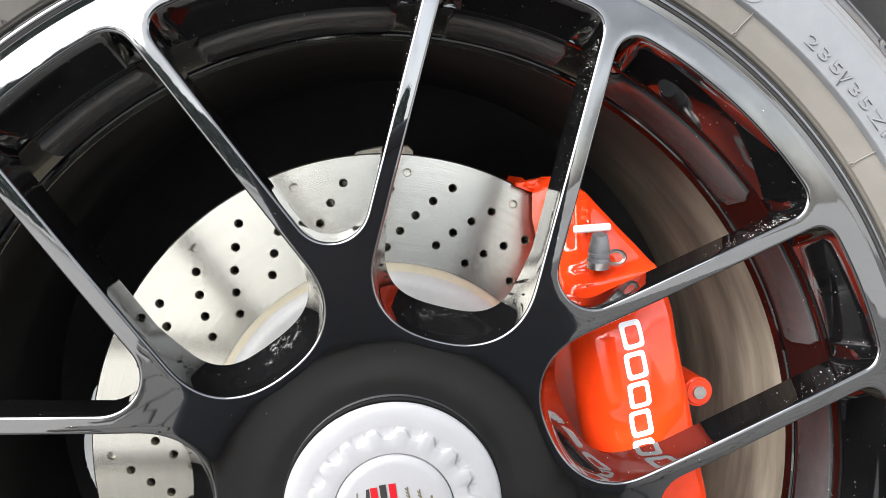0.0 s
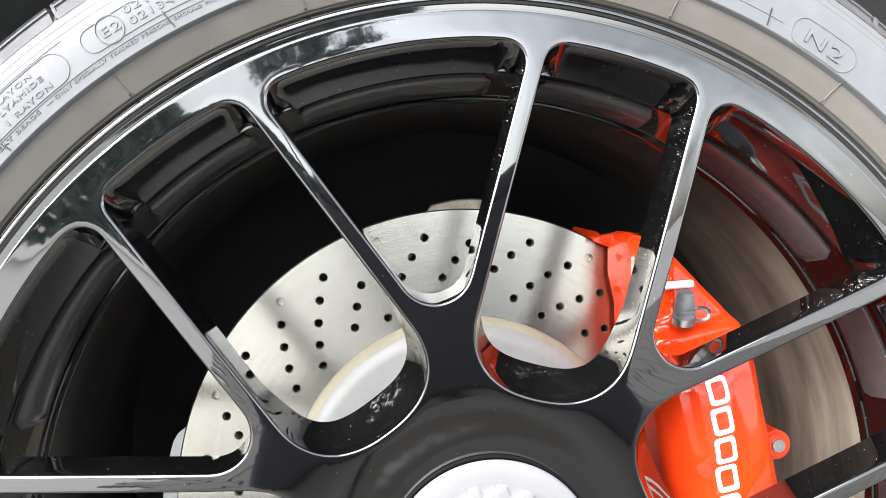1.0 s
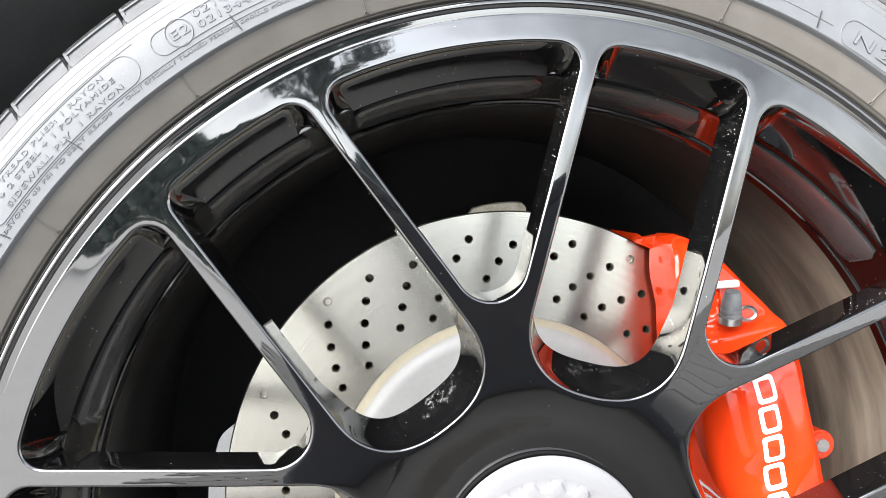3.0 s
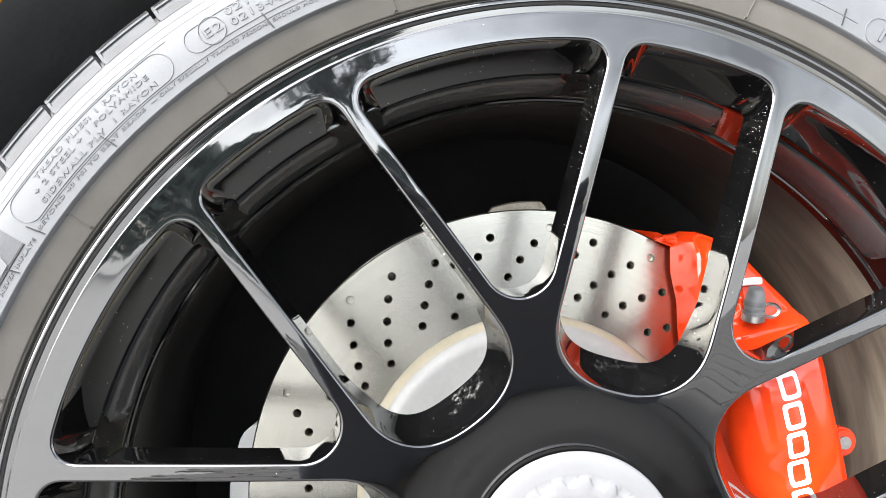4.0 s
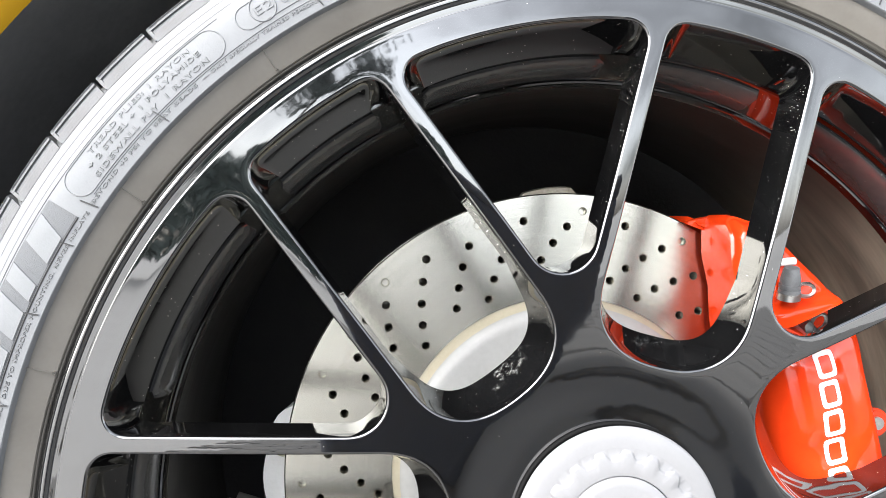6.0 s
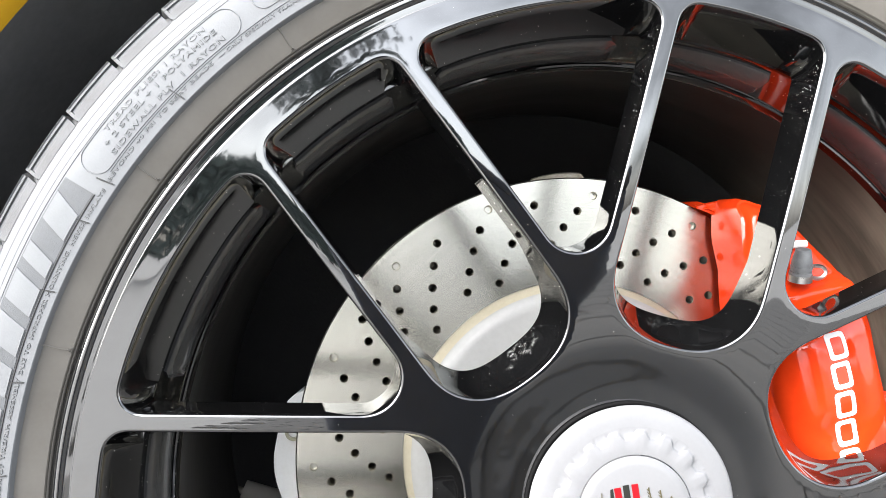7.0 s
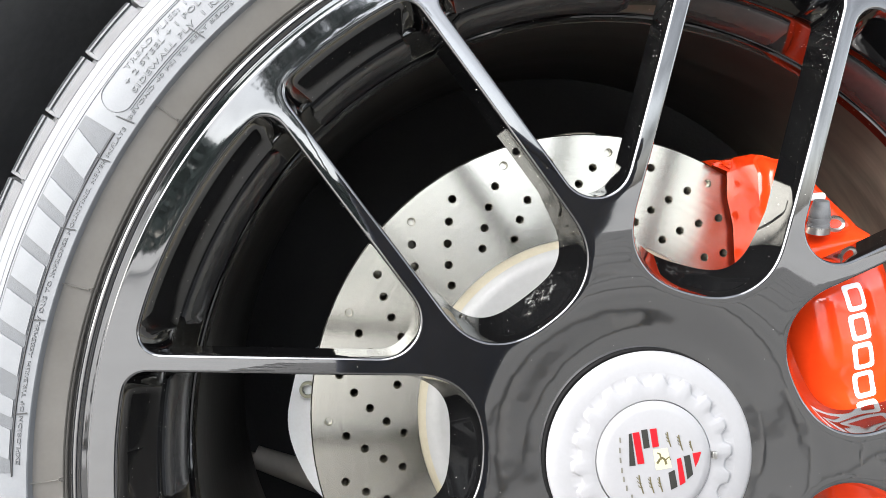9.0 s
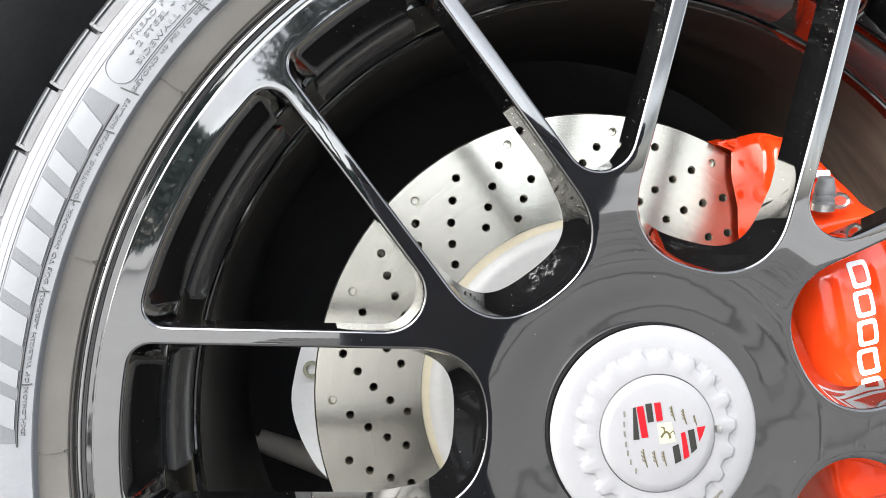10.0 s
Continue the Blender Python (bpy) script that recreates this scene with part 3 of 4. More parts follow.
        for a, b in zip(rows, rows[1:]):
            for j in range(3):
                bm.faces.new((a[j], a[j + 1], b[j + 1], b[j])).material_index = 1
        backs.append([r[-1] for r in rows])
    # closed back
    loop = [bm.verts.new((hub_r, BACK, 0))] + backs[0] + [bm.verts.new((p.x, BACK, p.y)) for p in rim] + backs[1] + [bm.verts.new((p.x, BACK, p.y)) for p in [on_circle(hub_r, HALF)]]
    _, faces, where = filled([(v.co.x, v.co.z) for v in loop], [])
    turned = {b: a for a, b in enumerate(where)}
    for f in faces:
        if all(i in turned for i in f):
            try:
                bm.faces.new([loop[turned[i]] for i in f])
            except ValueError:
                pass
    return bm


wheel = thing("alloy_wheel", "gloss black alloy wheel with paired spokes and dust specks", "wheel")
side_a = half_spoke()
side_b = side_a.copy()
bmesh.ops.scale(side_b, vec=(1, 1, -1), verts=side_b.verts)
for v in side_b.verts:
    n = v[side_b.verts.layers.float_vector["slope"]]
    v[side_b.verts.layers.float_vector["slope"]] = Vector((n.x, n.y, -n.z))


def face_normals(data):
    """The face takes its normals from its own height, so that reflections run clean."""
    if data.polygons[0].normal.y > 0:
        data.flip_normals()
    told = [Vector(d.vector) for d in data.attributes["slope"].data]
    usual = [Vector(n.vector) for n in data.corner_normals]
    data.normals_split_custom_set([told[loop.vertex_index] if told[loop.vertex_index].length > 0.5 else usual[i] for i, loop in enumerate(data.loops)])
    return data


mesh_a, mesh_b = face_normals(mesh_of("spoke", side_a, gloss_black, 50)), face_normals(mesh_of("spoke", side_b, gloss_black, 50))
for data in (mesh_a, mesh_b):
    data.materials.append(wall_black)
for k in range(7):
    for data in (mesh_a, mesh_b):
        ob = part("spoke", data, None, wheel)
        ob.rotation_euler = (0, -radians(SPOKE_V + FOLD * k), 0)

# outer ring of the face, with the step, channel and rolled lip
LIP = [(0.2425, 0.0), (0.2455, 0.0), (0.2484, 0.0), (0.2488, 0.0001), (0.2490, 0.0005), (0.2491, 0.0010), (0.2495, 0.0012), (0.2505, 0.0011), (0.2515, 0.0010), (0.2523, 0.0009), (0.2528, 0.0006), (0.2533, 0.0002),
       (0.2538, -0.0001), (0.2546, -0.0002), (0.2556, 0.0001), (0.2566, 0.0006), (0.2575, 0.0012), (0.2580, 0.0020), (0.2583, 0.0035)]
part("rim_lip", lathe([(0.2425, 0.022)] + softened(LIP) + [(0.2575, 0.008), (0.244, 0.010)], 360), gloss_black, wheel, smooth=25)
# barrel behind the spokes
part("barrel_step", lathe([(0.2425, 0.010), (0.2305, 0.0216), (0.2275, 0.0216), (0.2275, 0.0235), (0.2285, 0.0260), (0.2288, 0.0282), (0.2282, 0.0300), (0.2224, 0.0530), (0.2216, 0.0540), (0.2208, 0.0538), (0.2200, 0.0545), (0.2194, 0.0570), (0.2186, 0.0585)], 256), wall_black, wheel, "gloss black stepped inner rim", smooth=35)
part("rim_barrel", lathe([(0.2186, 0.0585), (0.2182, 0.075), (0.2182, 0.110), (0.2190, 0.160), (0.2230, 0.205), (0.2300, 0.212), (0.2450, 0.214), (0.2470, 0.205), (0.2380, 0.195), (0.2250, 0.150), (0.2240, 0.06), (0.2450, 0.03), (0.2500, 0.012)], 256), dusty_black, wheel, "dark dusty barrel, its lit side painted brown", smooth=35)


def pocket(a0, a1):
    """A raised panel with rounded ends on the barrel's cone."""
    slope = [(0.2282, 0.0300), (0.2224, 0.0530)]

    def place(u, v, lift):
        r = slope[0][0] + (slope[1][0] - slope[0][0]) * v - lift
        y = slope[0][1] + (slope[1][1] - slope[0][1]) * v - lift * 0.3
        return polar(r, u, y)

    bm = bmesh.new()
    corner = 0.62
    cols = []
    n = 28
    for i in range(n + 1):
        u = a0 + (a1 - a0) * i / n
        edge = min(u - a0, a1 - u)
        c = 0.0 if edge > corner else 0.16 * (1 - math.sqrt(max(0, 1 - (1 - edge / corner) ** 2)))
        low, high = 0.06 + c, 0.97 - c
        cols.append([bm.verts.new(place(u, v, h)) for v, h in ((low, -0.0004), (low + 0.015, 0.0012), (low + 0.05, 0.0016), (high - 0.05, 0.0016), (high - 0.015, 0.0012), (high, -0.0004))])
    for a, b in zip(cols, cols[1:]):
        for j in range(5):
            bm.faces.new((a[j], a[j + 1], b[j + 1], b[j]))
    for c in (cols[0], cols[-1]):
        bm.faces.new(c)
    return bm


narrow_pad = mesh_of("barrel_panel", pocket(-12.0, 12.0), pad_grey, 30)
wide_pad = mesh_of("barrel_panel", pocket(-7.5, 7.5), pad_grey, 30)
for k in range(7):
    for data, turn in ((narrow_pad, 0), (wide_pad, HALF)):
        ob = part("barrel_panel", data, None, wheel)
        ob.rotation_euler = (0, -radians(SPOKE_V + turn + FOLD * k), 0)

# hub: inner seat behind the nut
part("hub_seat", lathe([(0.0462, 0.0102), (0.0455, 0.014), (0.040, 0.016), (0.020, 0.016), (0.0, 0.016)], 96), gloss_black, wheel)
part("hub_back", lathe([(0.0461, 0.024), (0.078, 0.0245), (0.074, 0.060), (0.060, 0.088), (0.0, 0.090)], 96), cast_black, wheel)

# ---- centre-lock nut ----
nut = thing("centre_lock_nut", "pale silver centre-lock nut with scalloped ring and crest", "wheel nut")
part("flange", lathe([(0.0455, 0.0125), (0.0472, 0.0100), (0.0484, 0.0070), (0.0490, 0.0052), (0.0488, 0.0042), (0.0481, 0.0036), (0.0465, 0.0030), (0.0430, 0.0023), (0.0397, 0.0020)], 216), cap_white, nut, smooth=60)


def scalloped(teeth=18):
    """The ring of shallow teeth between the flange and the cap."""
    bm = bmesh.new()
    n = teeth * 12
    rings = []
    for i in range(n):
        a = 360 * i / n
        w = 0.5 + 0.5 * math.sin(2 * math.pi * i / 12)
        w = w * w * (3 - 2 * w)
        w = w * w * (3 - 2 * w)
        out = 0.0347 + 0.0034 * w
        rings.append([bm.verts.new(polar(r, a, y)) for r, y in ((0.0397, 0.0020), (out + 0.0004, 0.0020), (out, 0.0017), (out - 0.0008, 0.0009), (out - 0.0013, 0.0007), (0.0284, 0.0006), (0.0272, 0.0007), (0.02695, 0.0016))])
    for i in range(n):
        a, b = rings[i], rings[(i + 1) % n]
        for j in range(7):
            bm.faces.new((a[j], a[j + 1], b[j + 1], b[j]))
    return bm


# added ring that draws the shadow gap between nut and wheel
part("gap_shade_ring", lathe([(0.0470, 0.0095), (0.0486, 0.0082), (0.0492, 0.0079), (0.0497, 0.0082), (0.0500, 0.0090), (0.0500, 0.0102)], 128), gap_shade_black, nut, "black ring in place of the gap shadow round the nut", smooth=60)
part("scalloped_ring", scalloped(), cap_white, nut, smooth=50)
crest = part("cap", lathe([(0.0268, 0.0030), (0.0267, 0.0000), (0.0263, -0.0005), (0.0225, -0.0012), (0.012, -0.0017), (0.0, -0.0018)], 128), cap_white, nut, "pale round cap with a coloured crest", smooth=60)
part("locking_tab", box_bm((0.0022, 0.0022, 0.0032), 0.0004, Matrix.Translation((0.0280, -0.0012, 0.0018))), zinc, nut)



def cap_face(x, z):
    return curve_of([(0.0, -0.0018), (0.012, -0.0017), (0.0225, -0.0012), (0.0263, -0.0005)], math.hypot(x, z))


CREST = 1.09


def plate(points, lift=0.00025, rows=6):
    """A thin enamel piece on the cap, from its four corners."""
    a, b, c, d = (Vector(p) * CREST for p in points)
    bm = bmesh.new()
    grid = [[None] * (rows + 1) for _ in range(rows + 1)]
    for i in range(rows + 1):
        for j in range(rows + 1):
            q = a.lerp(b, i / rows).lerp(d.lerp(c, i / rows), j / rows)
            grid[i][j] = bm.verts.new((q.x, cap_face(q.x, q.y) - lift, q.y))
    for i in range(rows):
        for j in range(rows):
            bm.faces.new((grid[i][j], grid[i + 1][j], grid[i + 1][j + 1], grid[i][j + 1]))
    got = bmesh.ops.extrude_face_region(bm, geom=bm.faces[:])
    for v in got["geom"]:
        if isinstance(v, bmesh.types.BMVert):
            v.co.y += lift + 0.0002
    return bm


def stroke(points, half):
    """A thin raised line on the cap."""
    bm = bmesh.new()
    pts = [Vector(p) * CREST for p in points]
    last = None
    for i, p in enumerate(pts):
        t = (pts[min(i + 1, len(pts) - 1)] - pts[max(i - 1, 0)]).normalized()
        n = Vector((-t.y, t.x)) * half
        row = [bm.verts.new((q.x, cap_face(q.x, q.y) - h, q.y)) for q, h in ((p - n, -0.0001), (p - n * 0.6, 0.0003), (p + n * 0.6, 0.0003), (p + n, -0.0001))]
        if last:
            for j in range(3):
                bm.faces.new((last[j], last[j + 1], row[j + 1], row[j]))
        last = row
    return bm


for mat, pts in (
    (crest_black, [(-0.0114, 0.0112), (-0.0103, 0.0116), (-0.0086, -0.0018), (-0.0112, -0.0020)]),
    (crest_red, [(-0.0099, 0.0117), (-0.0071, 0.0121), (-0.0048, -0.0010), (-0.0077, -0.0013)]),
    (crest_black, [(-0.0062, 0.0128), (-0.0036, 0.0132), (-0.0025, 0.0056), (-0.0051, 0.0051)]),
    (crest_red, [(-0.0025, 0.0132), (0.0003, 0.0135), (0.0014, 0.0060), (-0.0013, 0.0055)]),
    (crest_black, [(0.0055, -0.0052), (0.0081, -0.0040), (0.0095, -0.0111), (0.0068, -0.0123)]),
    (crest_red, [(0.0091, 0.0005), (0.0109, 0.0010), (0.0130, -0.0094), (0.0106, -0.0106)]),
    (crest_black, [(0.0121, 0.0015), (0.0148, 0.0021), (0.0163, -0.0062), (0.0138, -0.0082)]),
    (crest_red, [(0.0160, 0.0026), (0.0199, 0.0032), (0.0186, -0.0008), (0.0173, -0.0031)]),
):
    part("crest_stripe", plate(pts), mat, crest, "red enamel stripe" if mat is crest_red else "black enamel stripe")
part("crest_centre", plate([(-0.0012, 0.0046), (0.0050, 0.0052), (0.0070, -0.0030), (0.0002, -0.0040)], 0.0002), crest_cream, crest, "pale gold centre field")
for points, half in (([(0.0006, -0.0012), (0.0016, 0.0004), (0.0028, 0.0012), (0.0040, 0.0004), (0.0046, -0.0016)], 0.0008), ([(0.0022, 0.0010), (0.0018, 0.0028), (0.0006, 0.0032)], 0.0006), ([(0.0044, 0.0004), (0.0058, 0.0016), (0.0064, 0.0002)], 0.0004)):
    part("crest_emblem", stroke(points, half), crest_line, crest, "plain dark emblem stroke")
for x, z, k in ((0.0050, 0.0119, 1.0), (0.0100, 0.0106, 1.05), (0.0150, 0.0080, 0.7), (-0.0071, -0.0058, 1.25), (-0.0024, -0.0066, 1.1), (0.0015, -0.0068, 1.0)):
    part("crest_branch", stroke([(x, z), (x + 0.0004 * k, z - 0.0026 * k), (x + 0.0016 * k, z - 0.0062 * k)], 0.00032), crest_line, crest)
    for i in (1, 2, 3):
        y0 = z - 0.0014 * i * k
        part("crest_branch", stroke([(x + 0.0004 * i * k, y0), (x - (0.0006 - 0.0003 * i) * k, y0 + 0.0001), (x - (0.0012 - 0.0003 * i) * k, y0 + 0.0008 * k)], 0.00024), crest_line, crest)
for x, z in ((-0.0098, -0.0150), (-0.0121, -0.0112), (-0.0134, -0.0074), (-0.0142, -0.0037), (-0.0148, 0.0005), (-0.0150, 0.0046), (-0.0149, 0.0088)):
    part("lettering_bar", stroke([(x, z - 0.0011), (x - 0.0002, z + 0.0011)], 0.00045), pale_grey, crest, "pale plain lettering bar")

for a in (-43.0, -47.0, -51.0, -54.5):
    mark = box_bm((0.0016, 0.0008, 0.0030), 0.0003, Matrix.Translation(polar(0.0418, a, 0.0024)) @ Matrix.Rotation(radians(-a + 10), 4, "Y"))
    part("lettering_bar", mark, pale_grey, nut, "plain grey lettering bar")

# ---- tyre ----
TYRE = [(0.2570, 0.0060), (0.2582, 0.0026), (0.2584, 0.0010), (0.2587, 0.0006), (0.2590, 0.0013), (0.2594, -0.0002), (0.2600, -0.0006), (0.2640, -0.0026), (0.2670, -0.0042), (0.2695, -0.0048),
        (0.2698, -0.0080), (0.2702, -0.0086), (0.2740, -0.0089), (0.2780, -0.0091), (0.2820, -0.0091), (0.2860, -0.0090), (0.2900, -0.0084), (0.2924, -0.0077), (0.2926, -0.0078), (0.2931, -0.0076), (0.2933, -0.0074),
        (0.2960, -0.0060), (0.2962, -0.0061), (0.2967, -0.0058), (0.2969, -0.0056), (0.3000, -0.0036), (0.3020, -0.0006), (0.3050, 0.0045), (0.3085, 0.0100), (0.3110, 0.0160), (0.3135, 0.0240),
        (0.3150, 0.0400), (0.3160, 0.1100), (0.3150, 0.1900), (0.3080, 0.2150), (0.2900, 0.2260), (0.2600, 0.2180), (0.2480, 0.2100)]
SKIN = [row for row in TYRE if 0.2590 <= row[0] and row[1] < 0.02]


def skin(r):
    """How far forward the sidewall lies at radius r."""
    for (r0, y0), (r1, y1) in zip(SKIN, SKIN[1:]):
        if r0 <= r <= r1:
            return y0 + (y1 - y0) * (r - r0) / (r1 - r0)
    return SKIN[-1][1]


tyre = thing("tyre", "low-profile black rubber tyre with moulded lettering, sky glare painted pale", "tyre")
part("sidewall", lathe(TYRE[9:26], 360), rubber, tyre, smooth=25)
part("bead", lathe(TYRE[:10], 360), rubber_smooth, tyre, "smooth grey rubber bead band beside the rim", smooth=30)
part("casing", lathe(TYRE[25:], 256), rubber_worn, tyre, smooth=30)


def tread_block(a0, a1):
    bm = bmesh.new()
    rows = []
    for i in range(5):
        u = a0 + (a1 - a0) * i / 4
        skew = 0.0
        rows.append([bm.verts.new(polar(r, u + skew + 9.0 * (y - 0.008), y)) for r, y in ((0.3001, -0.0038), (0.3030, -0.0010), (0.3052, 0.0010), (0.3060, 0.0020), (0.3064, 0.0032), (0.3084, 0.0044), (0.3088, 0.0036), (0.3094, 0.0038), (0.3098, 0.0048), (0.3108, 0.0060), (0.3112, 0.0056), (0.3118, 0.0066), (0.3136, 0.0120), (0.3168, 0.0200), (0.3200, 0.0300), (0.3232, 0.0430), (0.3232, 0.0560), (0.3140, 0.0560))])
    for a, b in zip(rows, rows[1:]):
        for j in range(len(a) - 1):
            bm.faces.new((a[j], a[j + 1], b[j + 1], b[j]))
    for c in (rows[0], rows[-1]):
        bm.faces.new(c)
    return bm


block = mesh_of("tread_block", tread_block(0.20, 5.425), rubber_worn, 30)
for k in range(64):
    ob = part("tread_block", block, None, tyre)
    ob.rotation_euler = (0, -radians(127.6 + 5.625 * k), 0)
part("tread", lathe([(0.3150, 0.062), (0.3234, 0.063), (0.3236, 0.105), (0.3160, 0.106), (0.3160, 0.112), (0.3236, 0.113), (0.3232, 0.160), (0.3150, 0.161), (0.3150, 0.166), (0.3225, 0.167), (0.3190, 0.200), (0.3080, 0.215)], 256), rubber_worn, tyre)


def ridge(rows, half, height, mat):
    """A raised line on the sidewall through (r, degrees) rows."""
    bm = bmesh.new()
    pts = [(r, a) for r, a in rows]
    last = None
    for i, (r, a) in enumerate(pts):
        r0, a0 = pts[max(i - 1, 0)]
        r1, a1 = pts[min(i + 1, len(pts) - 1)]
        d = Vector((r1 - r0, radians(a1 - a0) * r)).normalized()
        n = Vector((-d.y, d.x)) * half
        row = []
        for k, h in ((-1.0, -0.0001), (-0.5, height), (0.5, height), (1.0, -0.0001)):
            rr = r + n.x * k
            row.append(bm.verts.new(polar(rr, a + math.degrees(n.y * k / r), skin(rr) - h)))
        if last:
            for j in range(3):
                bm.faces.new((last[j], last[j + 1], row[j + 1], row[j]))
        last = row
    return bm


def on_tyre(name, bm, mat=rubber, label=""):
    return part(name, bm, mat, tyre, label, 35)


mould_bm = ridge([(0.2606 + 0.0090 * i / 8, 0.03 * math.sin(i * 0.6)) for i in range(9)], 0.00032, 0.0007, None)
eye_data = bpy.data.meshes.new("loop")
eye_bm = ridge([(0.2598 + 0.0008 * math.cos(w), math.degrees(0.0008 * math.sin(w) / 0.26)) for w in np.linspace(0, 2 * math.pi, 17)], 0.00026, 0.0008, None)
eye_bm.to_mesh(eye_data)
eye_bm.free()
mould_bm.from_mesh(eye_data)
mould_line = mesh_of("mould_line", mould_bm, rubber_smooth, 40)
for k in range(20):
    ob = part("mould_line", mould_line, None, tyre)
    ob.rotation_euler = (0, -radians(54.4 + 18 * k), 0)
vent_line = mesh_of("vent_line", ridge([(0.2712 + 0.0075 * i / 6, 0.05 * i) for i in range(7)], 0.00034, 0.0005, None), rubber_dark, 40)
for a in (137.0, 150.8, 157.5, 165.8, 174.0, 119.6, 63.8, 44.0, 146.8, 186.0):
    ob = part("vent_line", vent_line, None, tyre)
    ob.rotation_euler = (0, -radians(a), 0)


def ring_line(r, a0, a1, half=0.00025, height=0.0003):
    n = max(6, int(abs(a1 - a0) / 1.0))
    return ridge([(r, a0 + (a1 - a0) * i / n) for i in range(n + 1)], half, height, None)


def oval_line(rc, half_r, a0, a1, half=0.00028, height=0.00035):
    """A long rounded frame round a block of writing."""
    rows = []
    end = math.degrees(half_r / rc)
    for i in range(17):
        w = math.pi * i / 16
        rows.append((rc + half_r * math.cos(w), a1 - end + end * math.sin(w)))
    for i in range(17):
        w = math.pi * i / 16
        rows.append((rc - half_r * math.cos(w), a0 + end - end * math.sin(w)))
    rows.append(rows[0])
    dense = []
    for (r0, b0), (r1, b1) in zip(rows, rows[1:]):
        n = max(1, int(abs(b1 - b0) / 1.0))
        dense += [(r0 + (r1 - r0) * i / n, b0 + (b1 - b0) * i / n) for i in range(n)]
    return ridge(dense + [rows[0]], half, height, None)


def lettering(words, size, r, a0, a1=None, height=0.00035):
    """Raised writing that runs clockwise along the sidewall, from a0 (to a1, if it has to fill that arc)."""
    data = bpy.data.curves.new("lettering", "FONT")
    data.body, data.size, data.extrude, data.resolution_u = words, size, 0.0005, 3
    data.bevel_depth, data.space_character = 0.0, 1.22
    ob = bpy.data.objects.new("lettering", data)
    scene.collection.objects.link(ob)
    flat = bpy.data.meshes.new_from_object(ob.evaluated_get(bpy.context.evaluated_depsgraph_get()))
    # thin dark outlines: the shade at the letters' edges, drawn in colour
    data.fill_mode, data.extrude, data.bevel_depth, data.bevel_resolution = "NONE", 0.0, 0.00010, 0
    shade_wire = bpy.data.meshes.new_from_object(ob.evaluated_get(bpy.context.evaluated_depsgraph_get()))
    bpy.data.objects.remove(ob)
    bpy.data.curves.remove(data)
    wide = max(v.co.x for v in flat.vertices)
    k = radians(abs(a1 - a0)) * r / wide if a1 is not None else 1.0
    for v in flat.vertices:
        rr = r + v.co.y
        top = v.co.z > 0
        v.co = polar(rr, a0 - math.degrees(v.co.x * k / r), skin(rr) - (height if top else -0.0002))
    for v in shade_wire.vertices:
        rr = r + v.co.y
        v.co = polar(rr, a0 - math.degrees(v.co.x * k / r), skin(rr) - height * 0.6 - v.co.z)
    both = bmesh.new()
    both.from_mesh(flat)
    first = len(both.faces)
    both.from_mesh(shade_wire)
    for i, f in enumerate(both.faces):
        f.material_index = 1 if i >= first else 0
    both.to_mesh(flat)
    both.free()
    return flat


def write(words, size, r, a0, a1=None, mat=rubber, height=0.00035):
    data = lettering(words, size, r, a0, a1, height)
    data.materials.append(mat)
    data.materials.append(rubber_dark)
    return part("lettering", data, None, tyre)


write("TREAD PLIES: 1 RAYON", 0.0030, 0.2862, 143.4, 131.6)
write("+ 2 STEEL + 1 POLYAMIDE", 0.0030, 0.2824, 144.4, 131.0)
write("SIDEWALL PLY  1 RAYON", 0.0030, 0.2780, 144.6, 130.8)
write("BEYOND 40 PSI TO SEAT BEADS", 0.0021, 0.2734, 146.8, 133.0, height=0.0003)
write("\u2014 ONLY SPECIALLY TRAINED PERSONS SHOULD MOUNT TIRES", 0.0021, 0.2734, 132.2, 112.0, height=0.0003)
write("EXPLOSION OF TIRE/RIM ASSEMBLY DUE TO IMPROPER MOUNTING. NEVER INFLATE", 0.0021, 0.2728, 178.5, 147.6, height=0.0003)
write("E2", 0.0056, 0.2812, 125.15, 123.4)
write("021444", 0.0046, 0.2850, 122.6, 117.6)
write("0213444", 0.0046, 0.2800, 122.6, 116.9)
write("235/35ZR19", 0.0074, 0.2735, 49.2, 33.0, height=0.0007)
write("N2", 0.0086, 0.2735, 60.2, 56.0, height=0.0006)
on_tyre("frame_line", oval_line(0.2832, 0.0066, 128.6, 147.0))
on_tyre("frame_line", oval_line(0.2832, 0.0052, 113.0, 126.9))
on_tyre("frame_line", oval_line(0.2770, 0.0062, 54.6, 61.6))
on_tyre("ring_mark", ridge([(0.2832 + 0.0058 * math.cos(w), 124.3 + math.degrees(0.0058 * math.sin(w) / 0.2832)) for w in np.linspace(0, 2 * math.pi, 41)], 0.00034, 0.0005, None))
nub_bm = bmesh.new()
last = None
for r, y in ((0.3016, -0.0016), (0.3036, 0.0002), (0.3060, 0.0018), (0.3085, 0.0040), (0.3105, 0.0056), (0.3114, 0.0066)):
    row = [nub_bm.verts.new(polar(r + h * 0.7, w, y - h)) for w, h in ((-0.20, -0.0008), (-0.13, 0.0003), (0.13, 0.0003), (0.20, -0.0008))]
    if last:
        for j in range(3):
            nub_bm.faces.new((last[j], last[j + 1], row[j + 1], row[j]))
    else:
        nub_bm.faces.new(row)
    last = row
nub_bm.faces.new(last)
nub = mesh_of("wear_nub", nub_bm, rubber_worn, 40)
for k in range(64):
    ob = part("wear_nub", nub, None, tyre)
    ob.rotation_euler = (0, -radians(127.6 + 5.625 * k - 0.35), 0)
